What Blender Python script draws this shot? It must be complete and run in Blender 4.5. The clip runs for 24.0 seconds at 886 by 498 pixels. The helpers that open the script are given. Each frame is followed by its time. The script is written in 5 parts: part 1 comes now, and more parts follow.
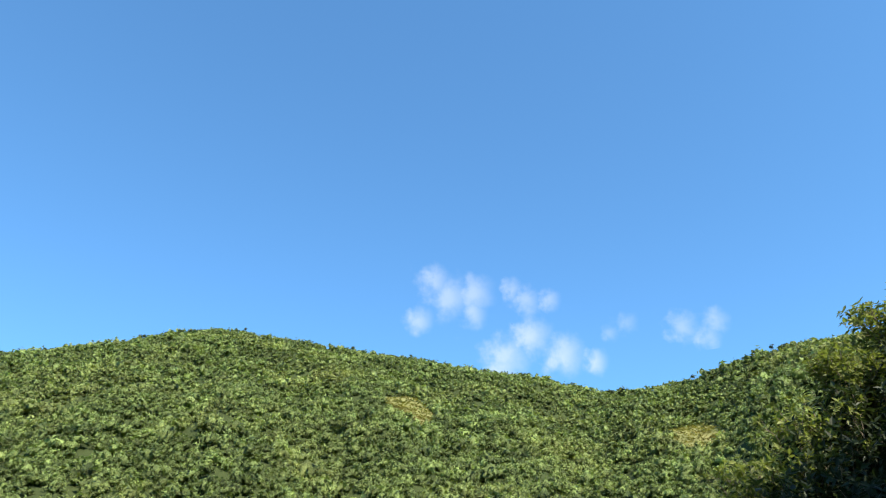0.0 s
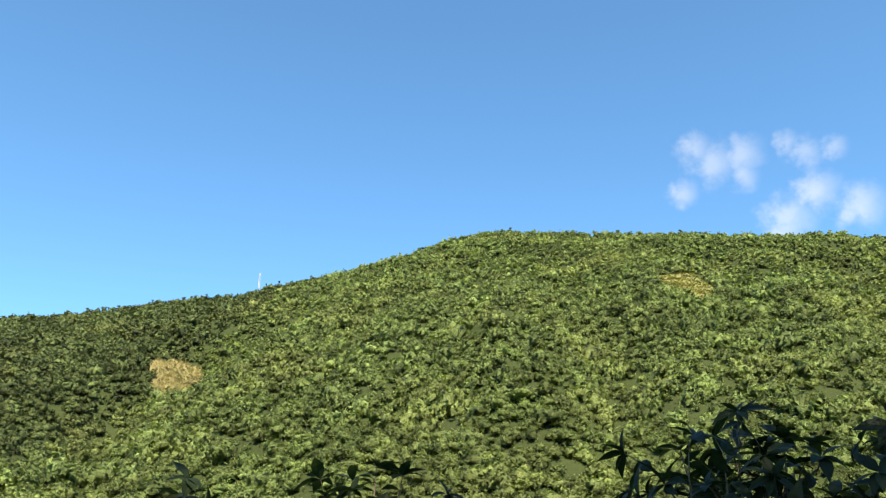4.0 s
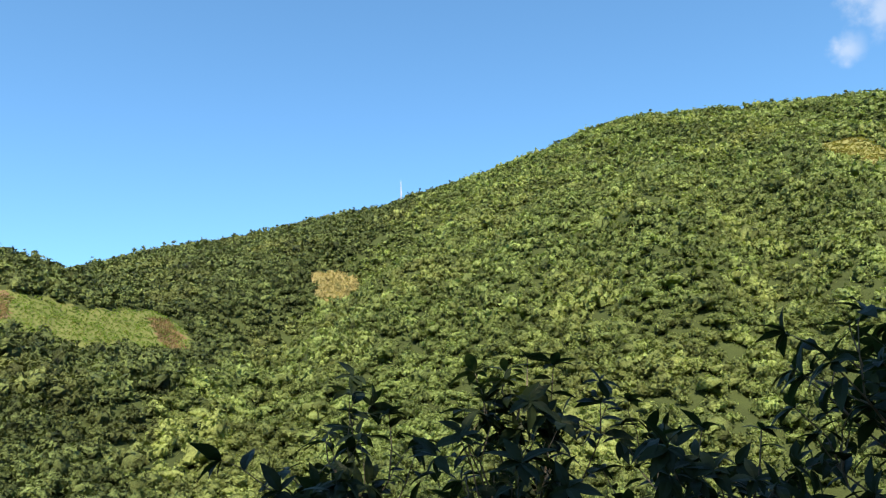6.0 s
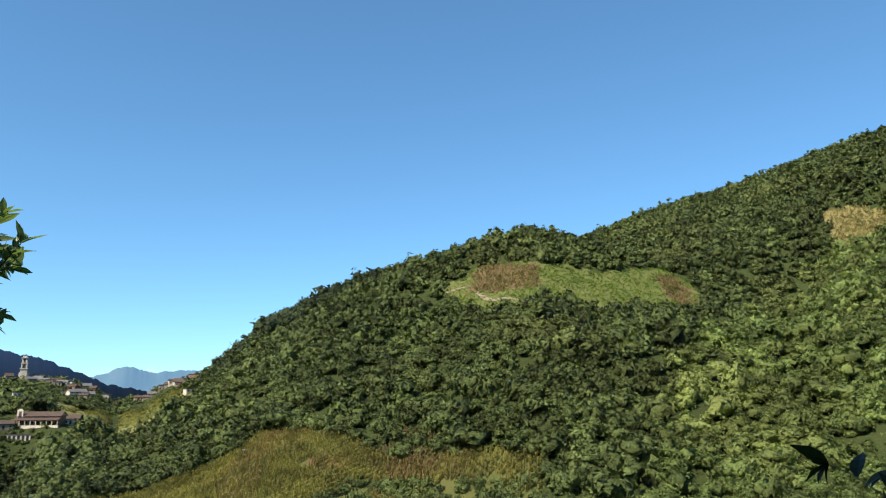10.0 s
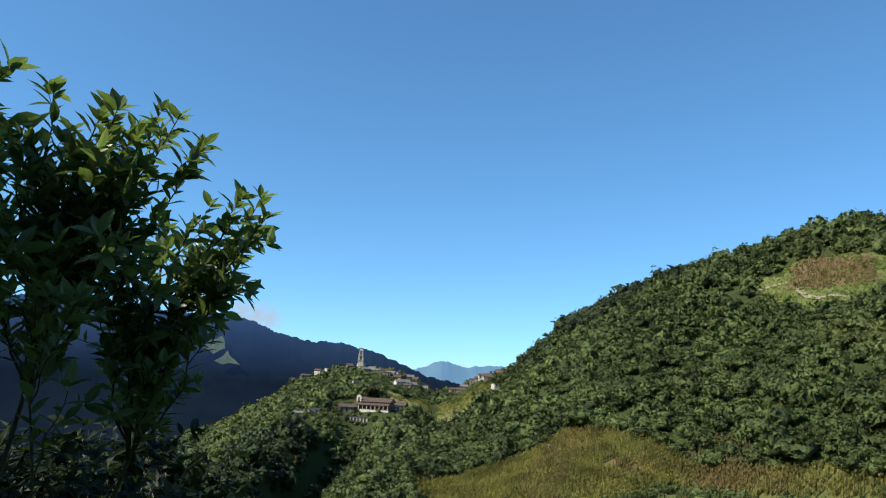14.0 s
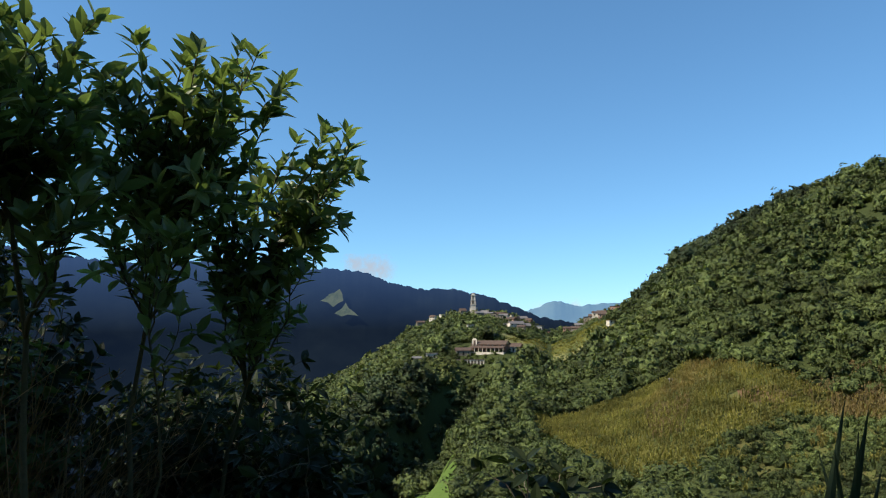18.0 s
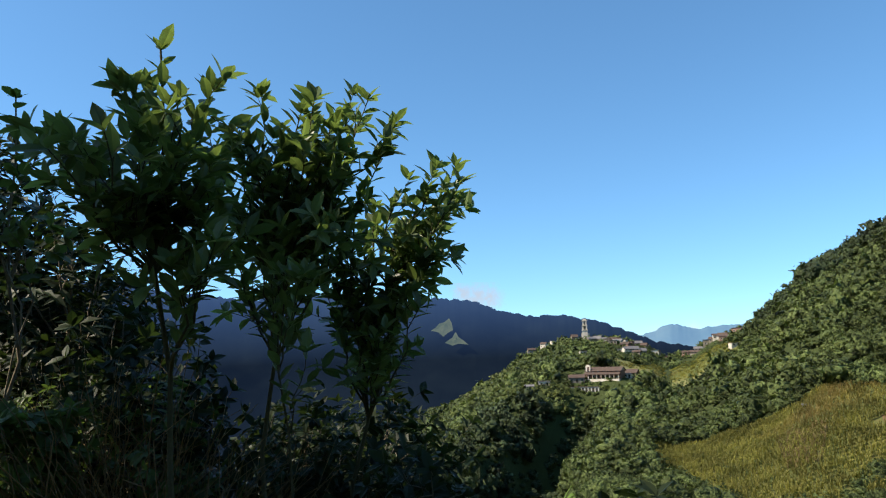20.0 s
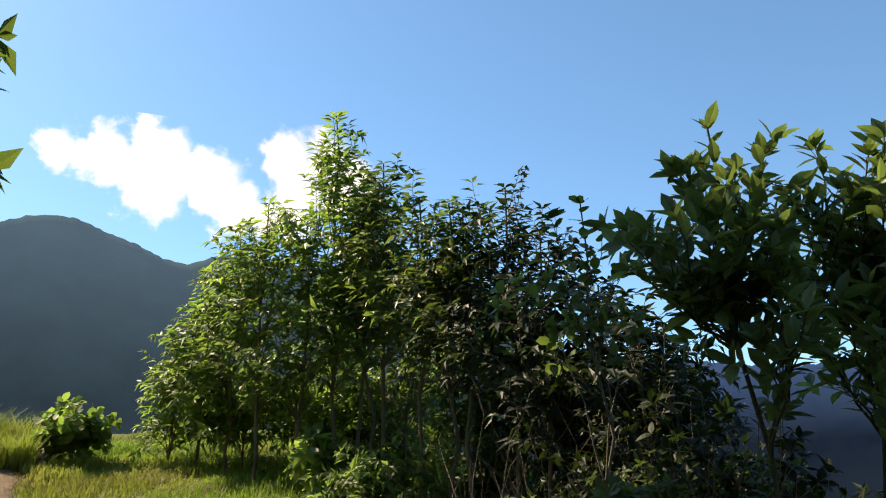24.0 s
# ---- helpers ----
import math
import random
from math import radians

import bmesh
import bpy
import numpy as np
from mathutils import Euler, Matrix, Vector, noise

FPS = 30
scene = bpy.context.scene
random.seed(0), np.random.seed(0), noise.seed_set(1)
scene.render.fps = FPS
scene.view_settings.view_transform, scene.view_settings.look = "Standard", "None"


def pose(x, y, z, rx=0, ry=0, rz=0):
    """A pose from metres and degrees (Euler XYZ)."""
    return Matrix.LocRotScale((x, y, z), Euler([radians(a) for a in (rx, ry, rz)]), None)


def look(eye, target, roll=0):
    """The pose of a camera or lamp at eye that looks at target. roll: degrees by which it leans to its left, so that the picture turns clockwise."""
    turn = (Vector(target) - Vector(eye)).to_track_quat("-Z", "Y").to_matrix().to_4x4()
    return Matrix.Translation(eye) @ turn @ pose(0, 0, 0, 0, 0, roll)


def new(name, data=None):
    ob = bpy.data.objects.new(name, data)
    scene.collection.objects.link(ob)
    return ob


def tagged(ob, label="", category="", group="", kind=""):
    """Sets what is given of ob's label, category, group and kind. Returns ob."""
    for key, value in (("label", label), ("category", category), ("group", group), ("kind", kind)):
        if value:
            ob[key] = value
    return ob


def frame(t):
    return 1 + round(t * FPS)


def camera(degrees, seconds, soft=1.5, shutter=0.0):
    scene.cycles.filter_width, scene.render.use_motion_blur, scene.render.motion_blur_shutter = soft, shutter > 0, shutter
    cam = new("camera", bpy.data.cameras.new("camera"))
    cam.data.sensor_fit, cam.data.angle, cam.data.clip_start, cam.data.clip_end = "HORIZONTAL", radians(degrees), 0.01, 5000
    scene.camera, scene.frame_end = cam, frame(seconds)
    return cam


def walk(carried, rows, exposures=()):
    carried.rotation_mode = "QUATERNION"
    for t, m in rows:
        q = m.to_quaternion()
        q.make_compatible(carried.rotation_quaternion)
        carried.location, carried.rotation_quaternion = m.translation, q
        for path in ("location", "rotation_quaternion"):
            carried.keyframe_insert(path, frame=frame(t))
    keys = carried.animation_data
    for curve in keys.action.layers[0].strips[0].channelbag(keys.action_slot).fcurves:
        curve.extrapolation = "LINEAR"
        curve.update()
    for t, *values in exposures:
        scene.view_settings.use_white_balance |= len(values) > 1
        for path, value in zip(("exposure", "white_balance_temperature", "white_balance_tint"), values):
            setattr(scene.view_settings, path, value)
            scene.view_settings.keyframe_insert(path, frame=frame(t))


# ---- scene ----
# ---- camera: a hand-held turn on the spot, to the left ----
cam = camera(64.09, 24.0, soft=1.15)
EXPOSURES = [(0.0, 0.48, 6350, 10), (5.0, 0.5, 7000, 11), (9.0, 0.05, 6800, 10), (10.5, -0.08, 6700, 10), (12.5, -0.18, 6300, 10), (14.5, -0.2, 6350, 10), (17.0, -0.25, 6700, 11), (20.0, 0.0, 6750, 12), (22.0, 0.3, 7300, 14), (24.0, 0.22, 7800, 17)]
PATH = [
    (0.0, pose(0.066, -0.087, 1.596, 121.25, 1.17, -0.00)),
    (0.5, pose(0.070, -0.082, 1.600, 120.88, 1.14, 4.65)),
    (1.0, pose(0.076, -0.087, 1.603, 120.72, 1.53, 7.79)),
    (1.5, pose(0.087, -0.103, 1.604, 119.93, 1.12, 10.97)),
    (3.5, pose(0.127, -0.075, 1.658, 115.71, 0.32, 21.06)),
    (4.0, pose(0.137, -0.183, 1.640, 112.67, 0.35, 22.59)),
    (4.5, pose(0.131, -0.184, 1.638, 110.39, 0.19, 26.02)),
    (5.0, pose(0.128, -0.181, 1.639, 107.78, 0.62, 28.18)),
    (5.5, pose(0.128, -0.178, 1.639, 106.59, 1.49, 32.03)),
    (6.0, pose(0.145, -0.167, 1.636, 104.68, 1.68, 34.90)),
    (6.5, pose(0.140, -0.159, 1.635, 105.00, 1.88, 38.42)),
    (7.0, pose(0.111, -0.108, 1.640, 106.50, 0.54, 43.42)),
    (7.5, pose(0.105, -0.099, 1.642, 106.44, -0.14, 48.01)),
    (8.0, pose(0.092, -0.058, 1.643, 104.63, 0.75, 53.74)),
    (8.5, pose(0.112, -0.038, 1.643, 103.14, 1.05, 60.04)),
    (9.0, pose(0.036, -0.097, 1.696, 102.17, 0.98, 64.67)),
    (9.5, pose(0.007, -0.196, 1.739, 102.15, 0.29, 69.23)),
    (10.0, pose(0.035, -0.345, 1.781, 101.68, 0.23, 74.33)),
    (10.5, pose(-0.011, -0.323, 1.780, 101.42, 0.27, 78.53)),
    (12.5, pose(-0.107, -0.097, 1.723, 99.52, -3.23, 91.23)),
    (13.0, pose(-0.089, -0.023, 1.702, 99.97, -2.67, 93.89)),
    (13.5, pose(-0.116, 0.040, 1.690, 102.71, -4.72, 97.66)),
    (14.0, pose(-0.137, 0.086, 1.659, 101.14, -2.51, 98.01)),
    (14.5, pose(-0.150, 0.097, 1.646, 101.19, -1.90, 99.40)),
    (15.0, pose(-0.174, 0.133, 1.624, 99.90, -1.20, 98.03)),
    (15.5, pose(-0.184, 0.151, 1.596, 98.98, -1.47, 98.56)),
    (16.0, pose(-0.185, 0.172, 1.566, 98.11, -1.08, 97.75)),
    (16.5, pose(-0.188, 0.174, 1.557, 97.58, -0.39, 98.77)),
    (17.0, pose(-0.201, 0.172, 1.552, 96.23, -0.07, 98.70)),
    (17.5, pose(-0.210, 0.168, 1.547, 95.97, 0.16, 103.09)),
    (19.5, pose(-0.183, 0.152, 1.553, 97.96, 1.30, 113.00)),
    (20.0, pose(-0.182, 0.141, 1.559, 98.86, 1.72, 115.99)),
    (20.5, pose(-0.160, 0.129, 1.564, 100.06, 1.85, 121.29)),
    (21.0, pose(-0.145, 0.104, 1.572, 101.04, 1.97, 125.68)),
    (21.5, pose(-0.139, 0.071, 1.578, 102.42, 1.76, 129.82)),
    (22.0, pose(-0.122, 0.046, 1.578, 103.20, 2.25, 134.90)),
    (22.5, pose(-0.109, 0.028, 1.593, 103.98, 2.23, 142.24)),
    (23.0, pose(-0.097, 0.008, 1.600, 104.63, 2.21, 148.40)),
    (23.5, pose(-0.080, 0.005, 1.593, 105.21, 1.57, 152.94)),
    (24.0, pose(-0.052, 0.010, 1.588, 105.55, 1.17, 157.29)),
]
walk(cam, PATH, EXPOSURES)

# ---- sky and sun ----
SUN_AZ, SUN_EL = 215.0, 43.0


def toward(az, el=0.0):
    a, e = radians(az), radians(el)
    return Vector((-math.sin(a) * math.cos(e), math.cos(a) * math.cos(e), math.sin(e)))


world = bpy.data.worlds.new("sky")
scene.world = world
world.use_nodes = True
wn = world.node_tree.nodes
sky = wn.new("ShaderNodeTexSky")
sky.sky_type, sky.sun_disc = "NISHITA", False
sky.sun_elevation, sky.sun_rotation = radians(SUN_EL), radians(360 - SUN_AZ)
sky.altitude, sky.air_density, sky.dust_density, sky.ozone_density = 2600, 1.0, 2.2, 2.4
wn["Background"].inputs["Strength"].default_value = 0.29
clear = wn.new("ShaderNodeHueSaturation")  # the deep blue of dry mountain air
clear.inputs["Saturation"].default_value = 1.08
clear.inputs["Hue"].default_value = 0.498
even = wn.new("ShaderNodeGamma")  # thin air: the horizon is little paler than the zenith
even.inputs["Gamma"].default_value = 0.8
world.node_tree.links.new(sky.outputs[0], even.inputs["Color"])
world.node_tree.links.new(even.outputs[0], clear.inputs["Color"])
cool = wn.new("ShaderNodeMix")
cool.data_type, cool.blend_type = "RGBA", "MULTIPLY"
cool.inputs[0].default_value = 1.0
cool.inputs[7].default_value = (0.575, 0.895, 1.05, 1)
world.node_tree.links.new(clear.outputs[0], cool.inputs[6])
world.node_tree.links.new(cool.outputs[2], wn["Background"].inputs["Color"])
sun = new("sun", bpy.data.lights.new("sun", "SUN"))
sun.data.energy, sun.data.angle, sun.data.color = 7.4, radians(0.53), (1.0, 0.91, 0.74)
sun.matrix_world = look(toward(SUN_AZ, SUN_EL) * 100, (0, 0, 0))


# ---- materials ----
def material(name, rough=0.8):
    m = bpy.data.materials.new(name)
    m.use_nodes = True
    n = m.node_tree.nodes
    n["Principled BSDF"].inputs["Roughness"].default_value = rough
    return m, n, m.node_tree.links, n["Principled BSDF"]


def mix(n, l, a, b, fac, mode="MIX"):
    x = n.new("ShaderNodeMix")
    x.data_type, x.blend_type = "RGBA", mode
    for socket, value in ((x.inputs[0], fac), (x.inputs[6], a), (x.inputs[7], b)):
        if isinstance(value, bpy.types.NodeSocket):
            l.new(value, socket)
        else:
            socket.default_value = value if isinstance(value, float) else (*value, 1.0)
    return x.outputs[2]


def noise_at(n, l, scale, detail=3.0, rough=0.55, low=0.35, high=0.65):
    co = n.new("ShaderNodeTexCoord")
    t = n.new("ShaderNodeTexNoise")
    t.inputs["Scale"].default_value, t.inputs["Detail"].default_value, t.inputs["Roughness"].default_value = scale, detail, rough
    l.new(co.outputs["Object"], t.inputs["Vector"])
    r = n.new("ShaderNodeMapRange")
    r.inputs["From Min"].default_value, r.inputs["From Max"].default_value = low, high
    l.new(t.outputs["Fac"], r.inputs["Value"])
    return r.outputs[0], t


def leafy(name, dark, light, warm, patch=0.02, crown=0.13, rough=0.55, through_light=0.25, warm_at=(0.55, 0.8), relief=0.0, gloss=0.2):
    """Foliage: leaf by leaf, tree by tree and stand by stand unlike."""
    m, n, l, p = material(name, rough)
    geo = n.new("ShaderNodeNewGeometry")
    isl = n.new("ShaderNodeMapRange")
    l.new(geo.outputs["Random Per Island"], isl.inputs["Value"])
    c = mix(n, l, dark, light, isl.outputs[0])
    if relief:
        c = mix(n, l, [0.72 * d for d in dark], [1.2 * d for d in light], isl.outputs[0])
    f2, _ = noise_at(n, l, crown, 2.0, 0.5, 0.3, 0.7)
    half = [0.55 * d + 0.45 * k for d, k in zip(dark, light)]
    c = mix(n, l, c, half, mix_half(n, l, f2))
    f3, _ = noise_at(n, l, patch, 3.0, 0.5, *warm_at)
    c = mix(n, l, c, warm, f3)
    f4, _ = noise_at(n, l, crown * 0.83, 1.0, 0.5, 0.34, 0.66)
    v = n.new("ShaderNodeMapRange")
    v.inputs["To Min"].default_value, v.inputs["To Max"].default_value = 0.66, 1.3
    l.new(f4, v.inputs["Value"])
    hsv = n.new("ShaderNodeHueSaturation")
    l.new(c, hsv.inputs["Color"])
    if relief:  # whole stands lighter or darker than their neighbours
        f6, _ = noise_at(n, l, patch * 2.6, 2.0, 0.5, 0.36, 0.64)
        k = n.new("ShaderNodeMapRange")
        k.inputs["To Min"].default_value, k.inputs["To Max"].default_value = 0.74, 1.24
        l.new(f6, k.inputs["Value"])
        both = n.new("ShaderNodeMath")
        both.operation = "MULTIPLY"
        l.new(v.outputs[0], both.inputs[0])
        l.new(k.outputs[0], both.inputs[1])
        l.new(both.outputs[0], hsv.inputs["Value"])
    else:
        l.new(v.outputs[0], hsv.inputs["Value"])
    l.new(hsv.outputs[0], p.inputs["Base Color"])
    t = n.new("ShaderNodeBsdfTranslucent")
    warmer = mix(n, l, hsv.outputs[0], (1.45, 1.6, 0.78), 1.0, "MULTIPLY")
    l.new(warmer, t.inputs["Color"])
    s = n.new("ShaderNodeMixShader")
    s.inputs[0].default_value = through_light
    l.new(p.outputs[0], s.inputs[1])
    l.new(t.outputs[0], s.inputs[2])
    l.new(s.outputs[0], n["Material Output"].inputs["Surface"])
    p.inputs["Specular IOR Level"].default_value = gloss
    if relief:  # leaf clumps too small to model one by one
        f5, t5 = noise_at(n, l, 1.5, 4.0, 0.7, 0.38, 0.62)
        bp = n.new("ShaderNodeBump")
        bp.inputs["Strength"].default_value, bp.inputs["Distance"].default_value = 1.0, relief
        l.new(t5.outputs["Fac"], bp.inputs["Height"])
        l.new(bp.outputs[0], p.inputs["Normal"])
        l.new(bp.outputs[0], t.inputs["Normal"])
        # colour follows the relief too: shade painted into hollows, light onto tops
        shade = mix(n, l, (0.6, 0.6, 0.58), (1.38, 1.38, 1.3), f5)
        speck = mix(n, l, hsv.outputs[0], shade, 1.0, "MULTIPLY")
        l.new(speck, p.inputs["Base Color"])
    return m


def mix_half(n, l, fac):
    r = n.new("ShaderNodeMath")
    r.operation = "MULTIPLY"
    r.inputs[1].default_value = 0.6
    l.new(fac, r.inputs[0])
    return r.outputs[0]


def earthy(name, a, b, c, fine=8.0, coarse=0.4, rough=0.9, bump=0.4, step=0.02):
    """Soil, plaster, bark: two colours in large stains and a third in fine grain, with relief."""
    m, n, l, p = material(name, rough)
    p.inputs["Specular IOR Level"].default_value = 0.5 if rough < 0.6 else 0.1
    f1, _ = noise_at(n, l, coarse, 4.0)
    f2, t2 = noise_at(n, l, fine, 6.0, 0.65)
    col = mix(n, l, mix(n, l, a, b, f1), c, mix_half(n, l, f2))
    l.new(col, p.inputs["Base Color"])
    bp = n.new("ShaderNodeBump")
    bp.inputs["Strength"].default_value, bp.inputs["Distance"].default_value = bump, step
    l.new(t2.outputs["Fac"], bp.inputs["Height"])
    l.new(bp.outputs[0], p.inputs["Normal"])
    return m


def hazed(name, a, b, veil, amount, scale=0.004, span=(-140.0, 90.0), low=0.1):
    """Wooded mountains far off, the blue haze before them painted on as a faint surface glow."""
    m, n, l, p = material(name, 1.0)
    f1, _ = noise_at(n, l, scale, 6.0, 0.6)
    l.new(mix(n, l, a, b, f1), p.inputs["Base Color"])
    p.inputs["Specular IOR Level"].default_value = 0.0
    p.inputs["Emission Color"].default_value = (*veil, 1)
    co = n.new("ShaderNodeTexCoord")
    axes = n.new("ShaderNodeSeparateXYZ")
    deep = n.new("ShaderNodeMapRange")  # the painted haze dims downwards, for valley air in shade
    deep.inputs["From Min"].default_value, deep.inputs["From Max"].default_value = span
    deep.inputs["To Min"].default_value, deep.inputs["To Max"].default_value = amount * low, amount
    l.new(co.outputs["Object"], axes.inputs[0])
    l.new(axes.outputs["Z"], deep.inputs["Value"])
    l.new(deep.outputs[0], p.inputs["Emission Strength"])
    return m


M_CANOPY = leafy("canopy_leaves", (0.112, 0.15, 0.05), (0.205, 0.262, 0.086), (0.25, 0.28, 0.095), 0.012, relief=0.7, warm_at=(0.48, 0.74), through_light=0.28)
# darker copies of the canopy leaf, with slope and gully shade in the colour
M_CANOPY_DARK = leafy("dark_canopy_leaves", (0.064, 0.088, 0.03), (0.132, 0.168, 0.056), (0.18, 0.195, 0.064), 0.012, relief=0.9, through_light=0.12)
M_CANOPY_DEEP = leafy("darkened_canopy_leaves", (0.035, 0.052, 0.024), (0.072, 0.098, 0.042), (0.085, 0.11, 0.045), 0.012, relief=0.9, through_light=0.1)
M_FLOOR = earthy("forest_floor", (0.045, 0.058, 0.02), (0.06, 0.078, 0.025), (0.03, 0.04, 0.015), 1.2, 0.05, 0.95, 1.0, 0.5)
# the first two carry shade as near-black colour; haze is emission on all three
M_HAZE_NEAR = hazed("darkened_hazy_mountain", (0.001, 0.002, 0.003), (0.006, 0.009, 0.010), (0.038, 0.082, 0.195), 1.0, span=(0.0, 230.0), low=0.14)
M_HAZE_SUN = hazed("darkened_hazy_green_mountain", (0.005, 0.008, 0.009), (0.024, 0.034, 0.026), (0.062, 0.112, 0.165), 1.0, 0.012, (90.0, 470.0), 0.3)
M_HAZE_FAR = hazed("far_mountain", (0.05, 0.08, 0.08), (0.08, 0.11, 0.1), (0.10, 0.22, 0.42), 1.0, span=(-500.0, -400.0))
M_BIG_LEAF = leafy("glossy_leaves", (0.05, 0.075, 0.028), (0.23, 0.30, 0.125), (0.30, 0.35, 0.17), 0.9, 2.0, 0.36, 0.4, gloss=0.45)
M_FINE_LEAF = leafy("fine_leaves", (0.11, 0.17, 0.055), (0.25, 0.335, 0.115), (0.29, 0.34, 0.12), 0.5, 1.2, 0.45, 0.55, gloss=0.35)
# near-black leaf: deep shade is put into its colour
M_SHADE_LEAF = leafy("shade_dark_leaves", (0.016, 0.026, 0.011), (0.034, 0.05, 0.019), (0.05, 0.06, 0.024), 0.6, 1.4, 0.5, 0.3, gloss=0.2)
M_DULL_LEAF = leafy("plain_leaves", (0.066, 0.10, 0.034), (0.15, 0.20, 0.066), (0.19, 0.225, 0.08), 0.6, 1.4, 0.42, 0.45, gloss=0.4)
M_SUNLIT_RIM_LEAF = leafy("sunlit_rim_leaves", (0.10, 0.12, 0.035), (0.23, 0.25, 0.07), (0.28, 0.27, 0.09), 0.5, 1.2, 0.5, 0.4)
M_CLEARING = hazed("sunlit_clearing", (0.045, 0.055, 0.03), (0.075, 0.08, 0.045), (0.03, 0.06, 0.10), 1.0, 0.02)
M_GRASS = leafy("grass_blades", (0.12, 0.19, 0.04), (0.22, 0.31, 0.075), (0.30, 0.29, 0.10), 0.35, 1.1, 0.6, 0.35, (0.5, 0.75))
M_STRAW = leafy("dry_stems", (0.16, 0.10, 0.05), (0.30, 0.21, 0.11), (0.22, 0.12, 0.06), 0.5, 1.2, 0.8, 0.15)
M_MAIZE = leafy("ripe_maize", (0.125, 0.12, 0.032), (0.31, 0.28, 0.075), (0.26, 0.18, 0.075), 0.03, 0.12, 0.7, 0.25, (0.56, 0.78))
M_BROWN = leafy("brown_maize", (0.16, 0.115, 0.052), (0.29, 0.215, 0.105), (0.22, 0.18, 0.07), 0.04, 0.15, 0.8, 0.15)
M_RUST = leafy("withered_maize", (0.26, 0.22, 0.09), (0.40, 0.34, 0.15), (0.29, 0.28, 0.11), 0.04, 0.15, 0.8, 0.2)
M_BLADE = leafy("spiky_leaves", (0.03, 0.05, 0.028), (0.055, 0.085, 0.045), (0.08, 0.10, 0.05), 1.0, 3.0, 0.4, 0.1)
M_BARK = earthy("grey_brown_bark", (0.17, 0.14, 0.10), (0.28, 0.24, 0.185), (0.09, 0.075, 0.055), 60.0, 5.0, 0.85, 0.6, 0.004)
M_TWIG = earthy("green_brown_twig", (0.08, 0.075, 0.035), (0.13, 0.11, 0.06), (0.06, 0.05, 0.03), 60.0, 6.0, 0.7, 0.4, 0.003)
M_SOIL = earthy("field_soil", (0.10, 0.105, 0.03), (0.075, 0.105, 0.028), (0.13, 0.10, 0.045), 1.2, 0.06)
M_BARE = earthy("bare_brown_earth", (0.15, 0.09, 0.05), (0.12, 0.09, 0.045), (0.19, 0.12, 0.07), 0.8, 0.07)
M_STUBBLE = earthy("dry_stubble", (0.27, 0.23, 0.10), (0.20, 0.19, 0.07), (0.24, 0.17, 0.08), 1.2, 0.08)
M_STRIP = earthy("mown_grass", (0.17, 0.18, 0.06), (0.22, 0.21, 0.08), (0.15, 0.14, 0.06), 1.0, 0.06)
M_MEADOW = earthy("meadow_turf", (0.105, 0.135, 0.038), (0.15, 0.165, 0.055), (0.10, 0.095, 0.035), 1.5, 0.05)
M_LUSH = earthy("lush_turf", (0.085, 0.15, 0.028), (0.11, 0.17, 0.036), (0.07, 0.11, 0.025), 1.5, 0.05)
M_DIRT = earthy("track_dirt", (0.19, 0.125, 0.08), (0.25, 0.18, 0.12), (0.11, 0.08, 0.055), 14.0, 1.2, 0.95, 0.7, 0.02)
M_VERGE = earthy("verge_turf", (0.10, 0.13, 0.03), (0.15, 0.15, 0.05), (0.16, 0.11, 0.06), 9.0, 0.7, 0.95, 0.6, 0.03)
M_PATH = earthy("pale_earth", (0.27, 0.21, 0.15), (0.34, 0.28, 0.21), (0.2, 0.15, 0.1), 3.0, 0.4, 0.95, 0.4, 0.03)
M_PLASTER = earthy("white_plaster", (0.72, 0.68, 0.60), (0.58, 0.52, 0.44), (0.45, 0.38, 0.30), 3.0, 0.5, 0.9, 0.1)
M_BRICKWALL = earthy("brick_red_wall", (0.27, 0.15, 0.11), (0.32, 0.21, 0.165), (0.19, 0.11, 0.085), 4.0, 0.6, 0.9, 0.2)
M_ADOBE = earthy("adobe_wall", (0.24, 0.20, 0.155), (0.31, 0.27, 0.22), (0.17, 0.14, 0.11), 3.0, 0.5, 0.95, 0.2)
M_TILE = earthy("roof_tiles", (0.10, 0.068, 0.056), (0.14, 0.10, 0.082), (0.07, 0.055, 0.046), 6.0, 0.8, 0.85, 0.4)
M_TIN = earthy("grey_sheet_roof", (0.20, 0.205, 0.21), (0.14, 0.135, 0.13), (0.17, 0.12, 0.095), 4.0, 0.5, 0.5, 0.1)
M_GLASS = earthy("dark_window", (0.02, 0.025, 0.03), (0.035, 0.04, 0.045), (0.02, 0.02, 0.02), 4.0, 1.0, 0.2, 0.0)
M_STEEL = earthy("painted_steel", (0.62, 0.60, 0.58), (0.55, 0.52, 0.50), (0.5, 0.3, 0.25), 2.0, 0.5, 0.5, 0.0)
# ---- the lie of the land: azimuth in degrees to the left of north (+y), distances in metres ----
EYE = 1.6
HILL_AZ = [-59.77, -39.85, -31.88, -27.89, -24.91, -20.92, -16.94, -12.95, -7.97, -3.49, 2.49, 7.97, 13.45, 17.63, 20.92, 24.91, 29.89, 34.87, 39.85, 44.83, 49.81, 54.49, 58.28, 63.26, 71.73, 81.69, 91.65, 103.6]
HILL_EL = [21, 20.4, 20.5, 20.9, 20.4, 19.4, 19.1, 19.4, 20.9, 21.7, 22.8, 23.3, 23.9, 24.3, 23.6, 22.7, 21.2, 19.8, 18.4, 17.5, 16.0, 15.1, 14.2, 12.6, 9.5, 5, 0, -9]
